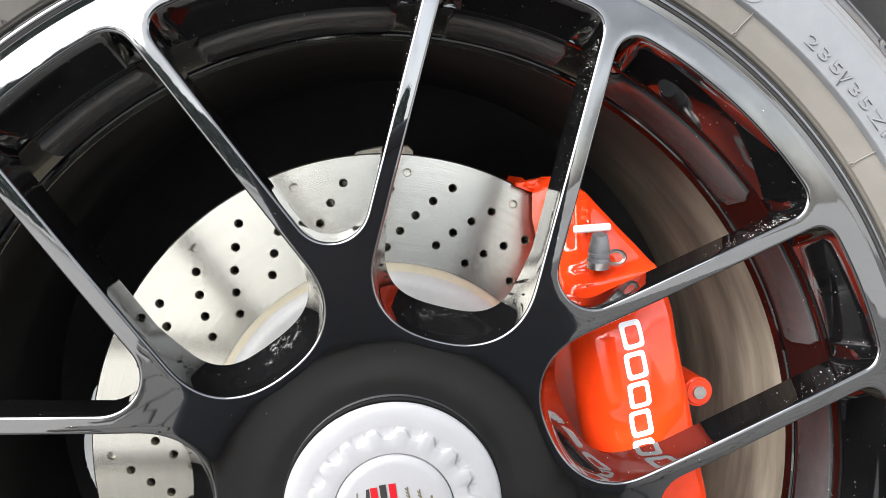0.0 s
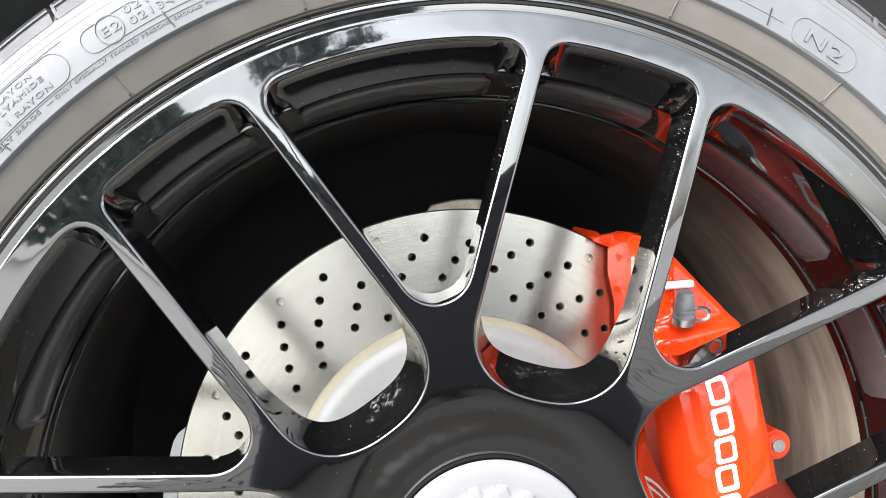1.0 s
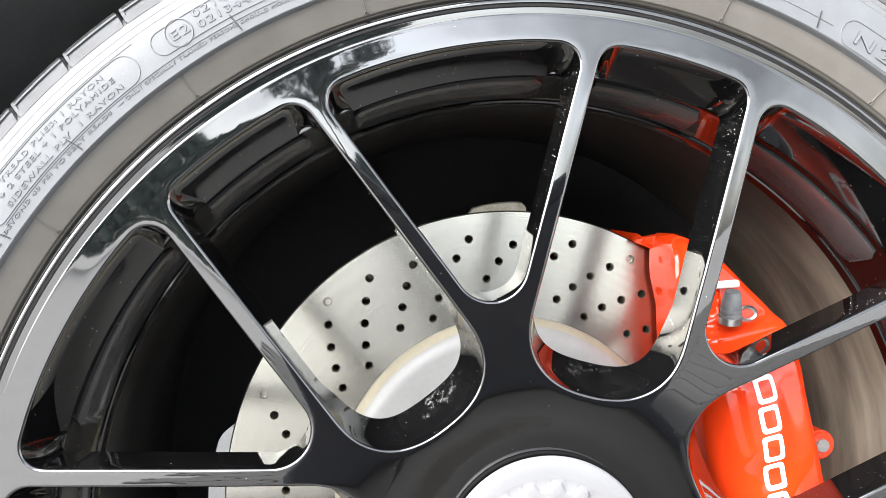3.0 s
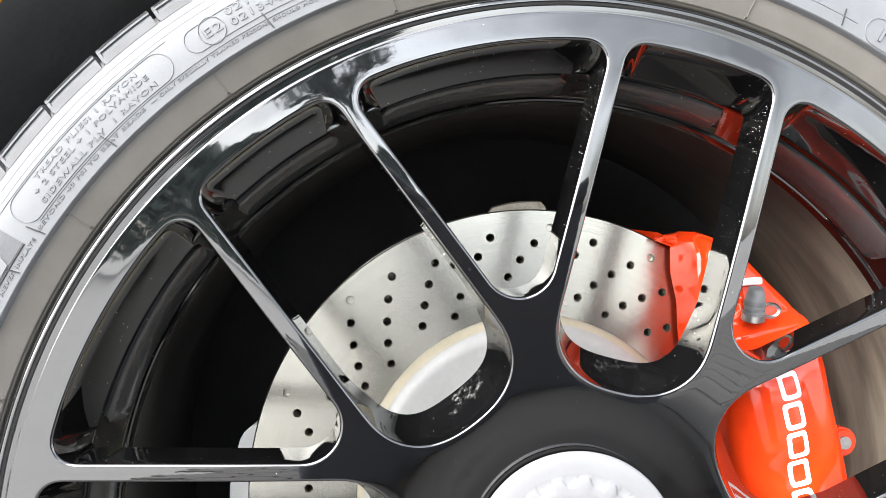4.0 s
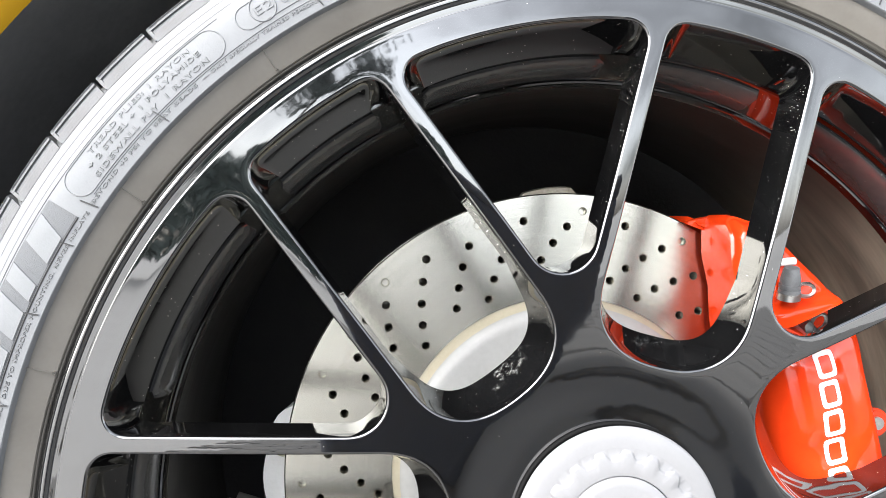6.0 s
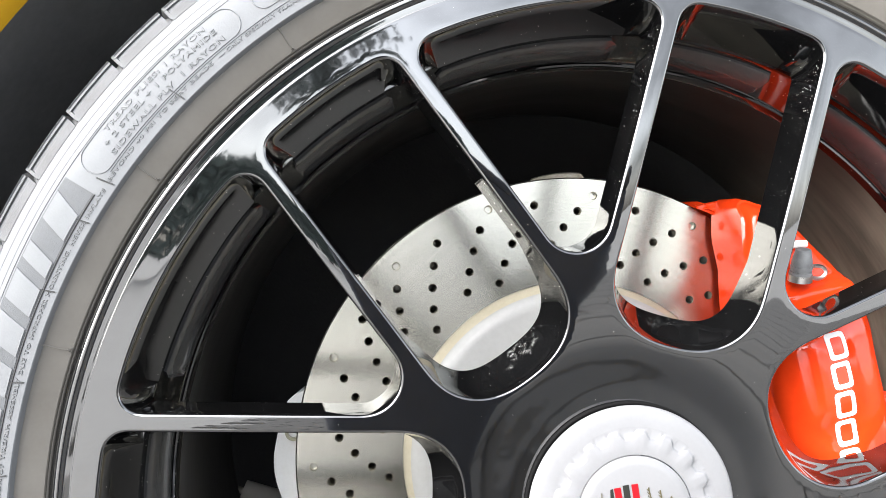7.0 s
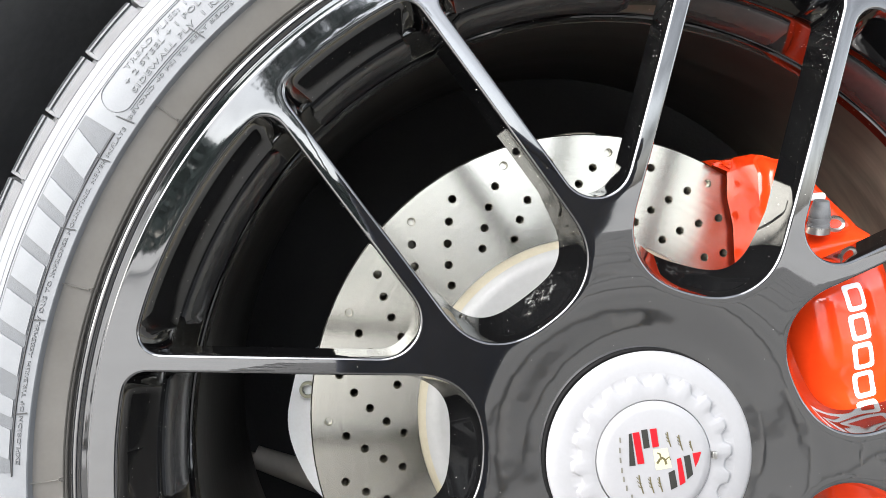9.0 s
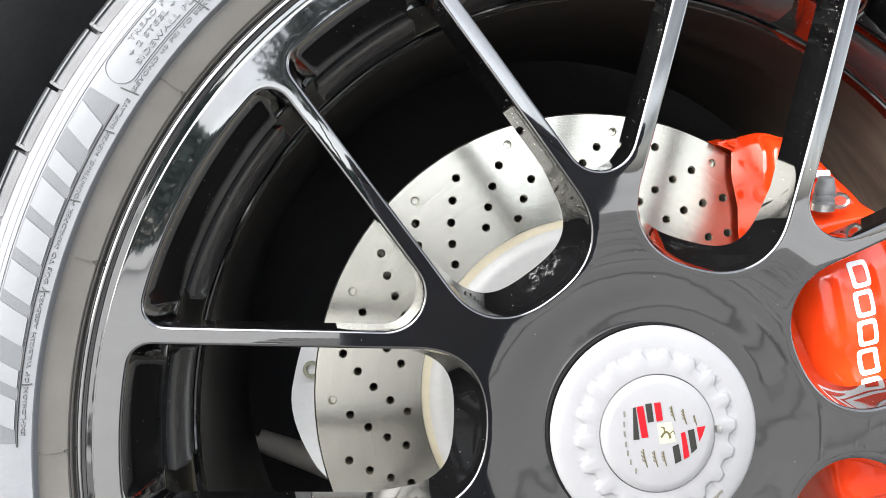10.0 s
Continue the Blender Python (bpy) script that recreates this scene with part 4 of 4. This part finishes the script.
on_tyre("frame_line", ring_line(0.2906, 128.0, 179.0))
on_tyre("frame_line", ring_line(0.2757, 148.4, 179.5, 0.0003, 0.0005), rubber_dark, "dark moulded line")
on_tyre("frame_line", ring_line(0.2757, 112, 146.0))
on_tyre("frame_line", ring_line(0.2755, 62.5, 68.0))


def raised_bar(a0, a1, r0, r1, lean, height=0.0006):
    """A slanted raised bar in place of a maker's mark."""
    bm = bmesh.new()
    rows = []
    for i in range(5):
        v = i / 4
        r = r0 + (r1 - r0) * v
        s = -lean * v
        rows.append([bm.verts.new(polar(r, a + s, skin(r) - h)) for a, h in ((a0 + 0.03, -0.0001), (a0, height), (a1, height), (a1 - 0.03, -0.0001))])
    for a, b in zip(rows, rows[1:]):
        for j in range(3):
            bm.faces.new((a[j], a[j + 1], b[j + 1], b[j]))
    for c in (rows[0], rows[-1]):
        bm.faces.new(c)
    return bm


band = bmesh.new()
rows = []
for i in range(65):
    a = 148.4 + 30.8 * i / 64
    rows.append([band.verts.new(polar(r, a, skin(r) - h)) for r, h in ((0.2761, -0.0001), (0.2763, 0.0002), (0.2800, 0.0002), (0.2840, 0.0002), (0.2880, 0.0002), (0.2896, 0.0002), (0.2898, -0.0001))])
for a, b in zip(rows, rows[1:]):
    for j in range(6):
        band.faces.new((a[j], a[j + 1], b[j + 1], b[j]))
on_tyre("brand_band", band, rubber_band, "finely ribbed grey rubber band")
for k in range(8):
    a = 178.0 - 3.55 * k
    b = a - (1.5 if k in (1, 6) else 2.5)
    on_tyre("brand_bar", raised_bar(a, b, 0.2768, 0.2890, 1.0))

# ---- brake disc ----
DISC = 0.1026
disc = thing("brake_disc", "cross-drilled ground steel brake disc with silver hat", "brake disc")
HOLES = []
for k in range(15):
    for j in range(5):
        HOLES.append((0.1504 - 0.0097 * j, 123.3 + 24 * k + 3.68 * j, False))
        HOLES.append((0.1549 - 0.0097 * j, 133.6 + 24 * k + 3.55 * j, j == 0))


def friction_ring():
    """The ground face with its drilled holes, chamfers and vented edge."""
    r_in, r_out, hole = 0.1030, 0.1654, 0.00255
    n_out, n_in = 240, 160
    outer = [on_circle(r_out - 0.0008, 360 * i / n_out) for i in range(n_out)]
    inner = [on_circle(r_in, 360 * i / n_in) for i in range(n_in)]
    pts = outer + inner
    edges = [(i, (i + 1) % n_out) for i in range(n_out)] + [(n_out + i, n_out + (i + 1) % n_in) for i in range(n_in)]
    loops = []
    for r, a, _ in HOLES:
        c = on_circle(r, a)
        first = len(pts)
        pts += [c + on_circle(hole, 360 * i / 14) for i in range(14)]
        loops.append(range(first, first + 14))
        edges += [(first + i, first + (i + 1) % 14) for i in range(14)]
    out = delaunay_2d_cdt(pts, edges, [], 1, 1e-7)
    where = {}
    for new_i, olds in enumerate(out[3]):
        for o in olds:
            where[o] = new_i
    bm = bmesh.new()
    verts = [bm.verts.new((p.x, DISC, p.y)) for p in out[0]]
    centres = [on_circle(r, a) for r, a, _ in HOLES]
    for f in out[2]:
        c = sum((out[0][i] for i in f), Vector((0, 0))) / len(f)
        if c.length < r_in * 0.9998 - 0.00002:
            continue
        if any((c - h).length < hole * 0.97 for h in centres):
            continue
        bm.faces.new([verts[i] for i in f])
    # chamfered hole walls
    for (r, a, shallow), loop in zip(HOLES, loops):
        c = centres[HOLES.index((r, a, shallow))]
        rows = [[verts[where[i]] for i in loop]]
        for k, y in ((0.80, DISC + 0.0010), (0.78, DISC + (0.0032 if shallow else 0.024))):
            rows.append([bm.verts.new((c.x + (v.co.x - c.x) * k, y, c.y + (v.co.z - c.y) * k)) for v in rows[0]])
        for p, q in zip(rows, rows[1:]):
            for i in range(14):
                bm.faces.new((p[i], p[(i + 1) % 14], q[(i + 1) % 14], q[i]))
        if shallow:
            bm.faces.new(rows[-1])
    # rim of the ring
    rings = [[verts[where[i]] for i in range(n_out)]]
    for r, y in ((r_out, DISC + 0.0008), (r_out, DISC + 0.010), (r_out - 0.004, DISC + 0.0105), (r_out - 0.004, DISC + 0.0215), (r_out, DISC + 0.022), (r_out, DISC + 0.032), (r_in, DISC + 0.032)):
        rings.append([bm.verts.new((r * math.cos(2 * math.pi * i / n_out), y, r * math.sin(2 * math.pi * i / n_out))) for i in range(n_out)])
    for p, q in zip(rings, rings[1:]):
        for i in range(n_out):
            bm.faces.new((p[i], p[(i + 1) % n_out], q[(i + 1) % n_out], q[i]))
    return bm


part("friction_ring", friction_ring(), steel, disc, smooth=30)
part("hat_edge", lathe([(0.1030, DISC + 0.012), (0.1030, DISC + 0.0006), (0.1022, DISC - 0.0012), (0.1006, DISC - 0.0040), (0.0998, DISC - 0.0052), (0.0986, DISC - 0.0066)], 160), hat_cream, disc, "cream anodised edge of the hat", smooth=60)
part("hat", lathe([(0.0986, DISC - 0.0066), (0.0975, DISC - 0.0078), (0.0958, DISC - 0.0085), (0.0945, DISC - 0.0095), (0.090, DISC - 0.0100), (0.060, DISC - 0.0100), (0.055, DISC - 0.012), (0.0, DISC - 0.012)], 160), hat_white, disc, smooth=40)

# ---- caliper ----
caliper = thing("brake_caliper", "glossy red brake caliper with white bars of lettering", "brake caliper")
AXIS = 12.0
OUTER = [(0.1580, 0.0), (0.1580, 0.034), (0.1590, 0.052), (0.1575, 0.074), (0.1400, 0.102), (0.1300, 0.1190), (0.1200, 0.1270), (0.1165, 0.1250), (0.1150, 0.1180), (0.1060, 0.0750), (0.1025, 0.040), (0.1005, 0.0)]


def cal(u, v, y):
    """Caliper frame: u outwards along its axis, v along the disc's turn."""
    c, s = math.cos(radians(AXIS)), math.sin(radians(AXIS))
    return Vector((u * c - v * s, y, u * s + v * c))


def caliper_front(u, v):
    a = abs(v)
    y = curve_of([(0.0, 0.0350), (0.045, 0.0360), (0.072, 0.0400), (0.080, 0.0480), (0.100, 0.0520), (0.115, 0.0540), (0.130, 0.0640)], a)
    y += 9.0 * max(0.0, u - 0.138) ** 2 + 20.0 * max(0.0, 0.124 - u) ** 2
    # two piston housings swell out of the face
    for c in (-0.034, 0.030):
        y -= 0.0045 * math.exp(-(((v - c) / 0.024) ** 4) - ((u - 0.124) / 0.016) ** 4)
    if a > 0.082:
        # the arm's inner flank steps back behind a raised rib
        k = min(1.0, (a - 0.082) / 0.008)
        gap = u - (0.106 + 0.209 * (a - 0.075)) - 0.0125
        y += k * (0.0060 / (1 + math.exp(min(40.0, gap / 0.0007))) - 0.0022 * math.exp(-((gap - 0.0016) / 0.0016) ** 2))
    if a < 0.07:
        y += 0.004 * math.exp(-(((v + 0.03) / 0.006) ** 2)) * max(0.0, min(1.0, (0.124 - u) / 0.012))
    return y


def caliper_body():
    half = [Vector(p) for p in OUTER]
    ring = half + [Vector((p.x, -p.y)) for p in reversed(half[1:-1])]
    # soften the corners once
    soft = []
    for i, p in enumerate(ring):
        a, b = ring[i - 1], ring[(i + 1) % len(ring)]
        soft += [p.lerp(a, 0.22), p.lerp(p.lerp(a, 0.22).lerp(p.lerp(b, 0.22), 0.5), 0.7), p.lerp(b, 0.22)]
    outline = spaced(soft + [soft[0]], 0.0035)[:-1]
    poly = [(p.x, p.y) for p in outline]
    inner = []
    norms = []
    for i, p in enumerate(outline):
        t = (outline[(i + 1) % len(outline)] - outline[i - 1]).normalized()
        n = Vector((-t.y, t.x))
        if not inside(p + n * 0.001, poly):
            n = -n
        norms.append(n)
        for k in (0.0008, 0.0022, 0.0042):
            if inside(p + n * k, poly):
                inner.append(p + n * k)
    for i in range(80):
        for j in range(-120, 121):
            q = Vector((0.094 + (i + 0.5 * (j % 2)) * 0.0015, j * 0.0013))
            if inside(q, poly) and min((q - p).length for p in outline) > 0.0058:
                inner.append(q)
    pts, faces, index = filled(outline, inner)
    bm = bmesh.new()
    verts = []
    for p in pts:
        d = min((p - q).length for q in outline)
        r = 0.0042
        verts.append(bm.verts.new(cal(p.x, p.y, caliper_front(p.x, p.y) + (r - math.sqrt(max(0, r * r - (r - min(d, r)) ** 2))))))
    for f in faces:
        bm.faces.new([verts[i] for i in f])
    rows = [[verts[i] for i in index]]
    for y, grow in ((0.066, 0.0015), (0.080, 0.003), (0.0985, 0.004)):
        row = []
        for i, p in enumerate(outline):
            out = max(0.0, min(1.0, (p.length - 0.140) / 0.015))
            q = p - norms[i] * grow * out
            row.append(bm.verts.new(cal(q.x, q.y, max(y, rows[-1][i].co.y + 0.001))))
        rows.append(row)
    n = len(outline)
    for a, b in zip(rows, rows[1:]):
        for i in range(n):
            bm.faces.new((a[i], a[(i + 1) % n], b[(i + 1) % n], b[i]))
    bm.faces.new(rows[-1])
    return bm


part("body", caliper_body(), red_paint, caliper, smooth=38)
# bridge over the disc's edge and the far half
bm = bmesh.new()
rows = []
for i in range(25):
    v = -50 + 100 * i / 24
    rows.append([bm.verts.new(polar(r, AXIS + v, y)) for r, y in ((0.1670, 0.094), (0.1690, 0.095), (0.1720, 0.110), (0.1760, 0.165), (0.1100, 0.170), (0.1100, 0.140), (0.1680, 0.138))])
for a, b in zip(rows, rows[1:]):
    for j in range(7):
        bm.faces.new((a[j], a[(j + 1) % 7], b[(j + 1) % 7], b[j]))
for c in (rows[0], rows[-1]):
    bm.faces.new(c)
part("bridge", bm, red_paint, caliper)
horn = bmesh.new()
pts = [(0.0715, 0.1468), (0.0900, 0.1505), (0.1050, 0.1490), (0.1050, 0.1400), (0.0885, 0.1405)]
front = [horn.verts.new((x, 0.0935, z)) for x, z in pts]
rear = [horn.verts.new((x, 0.1015, z + 0.002)) for x, z in pts]
horn.faces.new(front)
horn.faces.new(rear)
for i in range(5):
    horn.faces.new((front[i], front[(i + 1) % 5], rear[(i + 1) % 5], rear[i]))
bmesh.ops.bevel(horn, geom=horn.edges[:], offset=0.0022, segments=4, affect="EDGES")
part("end_horn", horn, red_paint, caliper)
# mounting lug with its bolt
lug = tube_between(bmesh.new(), (0.1705, 0.064, 0.0325), (0.1705, 0.090, 0.0325), 0.0082, 0.0090, 40)
bmesh.ops.bevel(lug, geom=[e for e in lug.edges if len(e.link_faces) == 2 and e.calc_face_angle() > 1.0], offset=0.0015, segments=3, affect="EDGES")
lug_ob = part("mounting_lug", lug, red_paint, caliper)
bolt = tube_between(bmesh.new(), (0.1705, 0.0625, 0.0325), (0.1705, 0.070, 0.0325), 0.0036, 0.0042, 20)
part("bolt", bolt, zinc, lug_ob, "bare zinc bolt head")
part("lug_web", box_bm((0.020, 0.014, 0.018), 0.004, Matrix.Translation((0.163, 0.082, 0.031)) @ Matrix.Rotation(radians(-AXIS), 4, "Y"), 3), red_paint, caliper)
# bleed screw with its cap
bleed = bmesh.new()
up = Vector((-0.06, -0.30, 0.95)).normalized()
p0 = Vector((0.1045, 0.0400, 0.1085))
rise = 0.0
for ra, rb, tall in ((0.0055, 0.0055, 0.0017), (0.0050, 0.0050, 0.0012), (0.0054, 0.0054, 0.0017), (0.0049, 0.0049, 0.0012), (0.0052, 0.0051, 0.0016), (0.0051, 0.0037, 0.0062)):
    tube_between(bleed, p0 + up * rise, p0 + up * (rise + tall), ra, rb, 24)
    rise += tall
screw_ob = part("bleed_screw", bleed, boot_grey, caliper, "bleed screw under a ribbed grey rubber cap")
part("base", tube_between(bmesh.new(), p0 - up * 0.0036, p0, 0.0061, 0.0059, 24), zinc, screw_ob, "bare metal base")
strap = bmesh.new()
loops = []
for i in range(24):
    w = 2 * math.pi * i / 24
    c = Vector((0.1128 + 0.0048 * math.cos(w), 0.0385, 0.1095 + 0.0034 * math.sin(w)))
    out = Vector((math.cos(w), 0, math.sin(w)))
    loops.append([strap.verts.new(c + out * a + Vector((0, b, 0))) for a, b in ((0.0011, 0), (0, -0.0011), (-0.0011, 0), (0, 0.0011))])
for i in range(24):
    a, b = loops[i], loops[(i + 1) % 24]
    for j in range(4):
        strap.faces.new((a[j], a[(j + 1) % 4], b[(j + 1) % 4], b[j]))
part("cap_strap", strap, zinc, caliper, smooth=80)
# ledge behind the cap: its bright highlight is built as a white strip
ledge_bm = box_bm((0.020, 0.003, 0.0042), 0.0014, Matrix.Translation((0.1035, 0.0480, 0.1240)) @ Matrix.Rotation(radians(-4), 4, "Y"), 3)
part("ledge_highlight", ledge_bm, upright_white, caliper, "ledge behind the bleed cap, its highlight painted white")
# ledges below the bleed screw
for dz, ln in ((0.0, 0.040), (-0.0045, 0.034)):
    part("casting_rib", box_bm((ln, 0.006, 0.0022), 0.0009, Matrix.Translation((0.118, 0.0435, 0.0985 + dz)) @ Matrix.Rotation(radians(-9), 4, "Y")), red_paint, caliper)


def letter_frame(v, wide, high, at, line=0.0024):
    """A white plain hollow frame in place of one letter of the maker's name, laid on the caliper's face."""
    bm = bmesh.new()
    rings = []
    for out in (0.0, line):
        ring = []
        for i in range(48):
            w = 2 * math.pi * i / 48
            c, s = math.cos(w), math.sin(w)
            u = at + (high / 2 - out) * math.copysign(abs(c) ** 0.32, c)
            p = v + (wide / 2 - out) * math.copysign(abs(s) ** 0.32, s)
            ring.append((u, p, caliper_front(u, p)))
        rings.append(ring)
    levels = [[bm.verts.new(cal(u, p, y - lift)) for u, p, y in ring] for ring, lift in ((rings[0], -0.0003), (rings[0], 0.00035), (rings[1], 0.00035), (rings[1], -0.0003))]
    for a, b in zip(levels, levels[1:]):
        for i in range(48):
            bm.faces.new((a[i], a[(i + 1) % 48], b[(i + 1) % 48], b[i]))
    return bm


for k in range(7):
    v = 0.0450 - 0.0152 * k
    part("letter_bar", letter_frame(v, 0.0138, 0.0116, 0.1300 + 0.075 * (v - 0.02)), white_paint, caliper, "white plain lettering frame")

# ---- suspension behind the wheel ----
upright = thing("wheel_upright", "pale cast alloy wheel upright behind the brake disc", "suspension upright")
bm = bmesh.new()
pts = [(-0.150, 0.036), (-0.174, 0.032), (-0.180, 0.010), (-0.184, -0.014), (-0.176, -0.039), (-0.161, -0.063), (-0.120, -0.088), (-0.090, 0.0)]
for _ in range(2):
    pts = [(p[0] * a + q[0] * (1 - a), p[1] * a + q[1] * (1 - a)) for p, q in zip(pts, pts[1:] + pts[:1]) for a in (0.75, 0.25)]
front = [bm.verts.new((x, 0.137, z)) for x, z in pts]
rear = [bm.verts.new((x * 0.98, 0.165, z)) for x, z in pts]
bm.faces.new(front)
bm.faces.new(rear)
for i in range(len(pts)):
    j = (i + 1) % len(pts)
    bm.faces.new((front[i], front[j], rear[j], rear[i]))
bmesh.ops.bevel(bm, geom=[e for e in bm.edges if len(e.link_faces) == 2 and e.calc_face_angle() > 1.0], offset=0.002, segments=3, affect="EDGES")
part("flange", bm, upright_white, upright)
part("sensor_eye", lathe([(0.0052, 0.0), (0.0052, -0.003), (0.0034, -0.003), (0.0034, 0.0)], 32), crest_cream, upright).location = (-0.170, 0.1355, 0.0085)
arm = thing("suspension_arm", "dusty grey alloy suspension arm in shadow", "suspension arm")
bm = tube_between(bmesh.new(), (-0.232, 0.270, -0.069), (-0.150, 0.270, -0.100), 0.0085, 0.0125, 24)
bmesh.ops.bevel(bm, geom=[e for e in bm.edges if len(e.link_faces) == 2 and e.calc_face_angle() > 1.0], offset=0.006, segments=4, affect="EDGES")
part("link", bm, arm_grey, arm)
part("bolt", tube_between(bmesh.new(), (-0.228, 0.262, -0.103), (-0.228, 0.270, -0.103), 0.0032, 0.0032, 12), arm_grey, arm)
bm = bmesh.new()
rows = []
for i in range(13):
    a = 84 + 13 * i / 12
    top = 0.1725 - 0.0045 * (i / 12) ** 2 - (0.003 if i in (0, 12) else 0)
    rows.append([bm.verts.new(polar(r, a, y)) for r, y in ((0.150, 0.139), (top, 0.139), (top + 0.001, 0.142), (0.150, 0.143))])
for a, b in zip(rows, rows[1:]):
    for j in range(4):
        bm.faces.new((a[j], a[(j + 1) % 4], b[(j + 1) % 4], b[j]))
for c in (rows[0], rows[-1]):
    bm.faces.new(c)
part("dust_shield", bm, shield_brown, upright, "stained metal dust shield edge")
hub_carrier = thing("hub_carrier", "dark steel hub carrier joining disc to suspension", "hub carrier")
part("housing", tube_between(bmesh.new(), (0, 0.120, 0), (0, 0.235, 0), 0.060, 0.050, 40), arm_grey, hub_carrier)
part("drive_stub", tube_between(bmesh.new(), (0, 0.092, 0), (0, 0.125, 0), 0.045, 0.055, 40), arm_grey, hub_carrier)

# ---- car body round the wheel ----
car = thing("car_body", "bright yellow car wing with black wheel arch liner", "car", at=(0, 0, 0))
ARCH = 0.3675
bm = bmesh.new()
cols = []
for i in range(97):
    a = -12 + 204 * i / 96
    col = [polar(ARCH, a, 0.030), polar(ARCH, a, 0.0006), polar(ARCH + 0.0010, a, -0.0010), polar(ARCH + 0.004, a, -0.0022), polar(ARCH + 0.014, a, -0.0030)]
    for k in range(1, 9):
        s = k / 8
        r = ARCH + 0.014 + 0.45 * s
        p = polar(r, a, -0.003 + 0.16 * s * s)
        p.z = max(-0.16, min(p.z, 0.50))
        p.x = max(-0.75, min(p.x, 0.75))
        col.append(p)
    cols.append([bm.verts.new(p + Vector((0, 0, HUB))) for p in col])
for a, b in zip(cols, cols[1:]):
    for j in range(len(a) - 1):
        try:
            bm.faces.new((a[j], a[j + 1], b[j + 1], b[j]))
        except ValueError:
            pass
part("wing", bm, yellow_paint, car)
for name, rows, mat, words in (("arch_liner", [(0.3680, 0.004), (0.3800, 0.010), (0.3880, 0.040), (0.3900, 0.300), (0.3800, 0.420)], liner_lit, "matt black wheel arch liner, its lit tone painted in"), ("liner_back", [(0.3800, 0.420), (0.20, 0.440), (0.0, 0.440)], liner_black, "matt black depth of the wheel arch")):
    liner = lathe(rows, 128)
    bmesh.ops.translate(liner, vec=(0, 0, HUB), verts=liner.verts)
    part(name, liner, mat, car, words)
hood = bmesh.new()
cols = []
for i in range(25):
    x = -0.75 + 1.5 * i / 24
    cols.append([hood.verts.new((x, 0.157 + 1.40 * j / 12, HUB + 0.50 + 0.05 * math.sin(math.pi * j / 12) + 0.03 * (x / 0.75) * math.sin(math.pi * j / 24) - h)) for j in range(13) for h in (0.0, 0.004)])
for a, b in zip(cols, cols[1:]):
    for j in range(0, 24, 2):
        hood.faces.new((a[j], a[j + 2], b[j + 2], b[j]))
        hood.faces.new((a[j + 1], b[j + 1], b[j + 3], a[j + 3]))
part("bonnet", hood, yellow_paint, car, smooth=60)


def grains():
    """Loose road grit and dried water spots on the walls of the windows that face up and to the light."""
    rng = random.Random(11)
    verts, faces = [], []
    narrow, wide = narrow_edge(), wide_edge()
    jobs = [("v", 49.67, -1, 150, 0.165, 0.232, 2.2), ("v", 49.67, -1, 120, 0.213, 0.233, 1.0), ("u", 75.4, -1, 110, 0.15, 0.232, 1.5), ("v", 101.1, -1, 90, 0.13, 0.23, 1.5), ("u", 23.96, -1, 150, 0.185, 0.234, 1.4), ("u", 126.8, -1, 35, 0.10, 0.23, 1.0), ("v", 152.5, -1, 25, 0.12, 0.23, 1.0)]
    for kind, axis, side, count, low, high, lean in jobs:
        line = [p for p in (narrow if kind == "v" else wide) if low < p.length < high and abs(p.y) > 0.012]
        for _ in range(int(count * 1.9)):
            p = line[min(len(line) - 1, int(len(line) * (rng.random() ** (1 / lean) if kind == "v" else 1 - rng.random() ** (1 / lean))))]
            a = math.degrees(math.atan2(p.y, p.x)) * side + axis
            c = polar(p.length + rng.uniform(-0.0007, 0.0007), a, rng.uniform(0.0026, 0.021))
            c += Vector((rng.uniform(-1, 1), 0, rng.uniform(-1, 1))) * 0.0004
            size = rng.choice((0.00008, 0.00010, 0.00013, 0.00017, 0.00026))
            k = len(verts)
            verts += [tuple(c + Vector(d) * size * rng.uniform(0.8, 1.2)) for d in ((1, 0, 0), (-1, 0, 0), (0, 1, 0), (0, -1, 0), (0, 0, 1), (0, 0, -1))]
            faces += [tuple(k + i for i in f) for f in ((0, 2, 4), (2, 1, 4), (1, 3, 4), (3, 0, 4), (2, 0, 5), (1, 2, 5), (3, 1, 5), (0, 3, 5))]
    data = bpy.data.meshes.new("grit")
    data.from_pydata(verts, [], faces)
    data.materials.append(grit)
    return data


grit_ob = tagged(new("grit", grains()), "pale grains of road grit on the spoke walls", "grit", kind="stuff")
grit_ob.location = (0, 0, HUB)
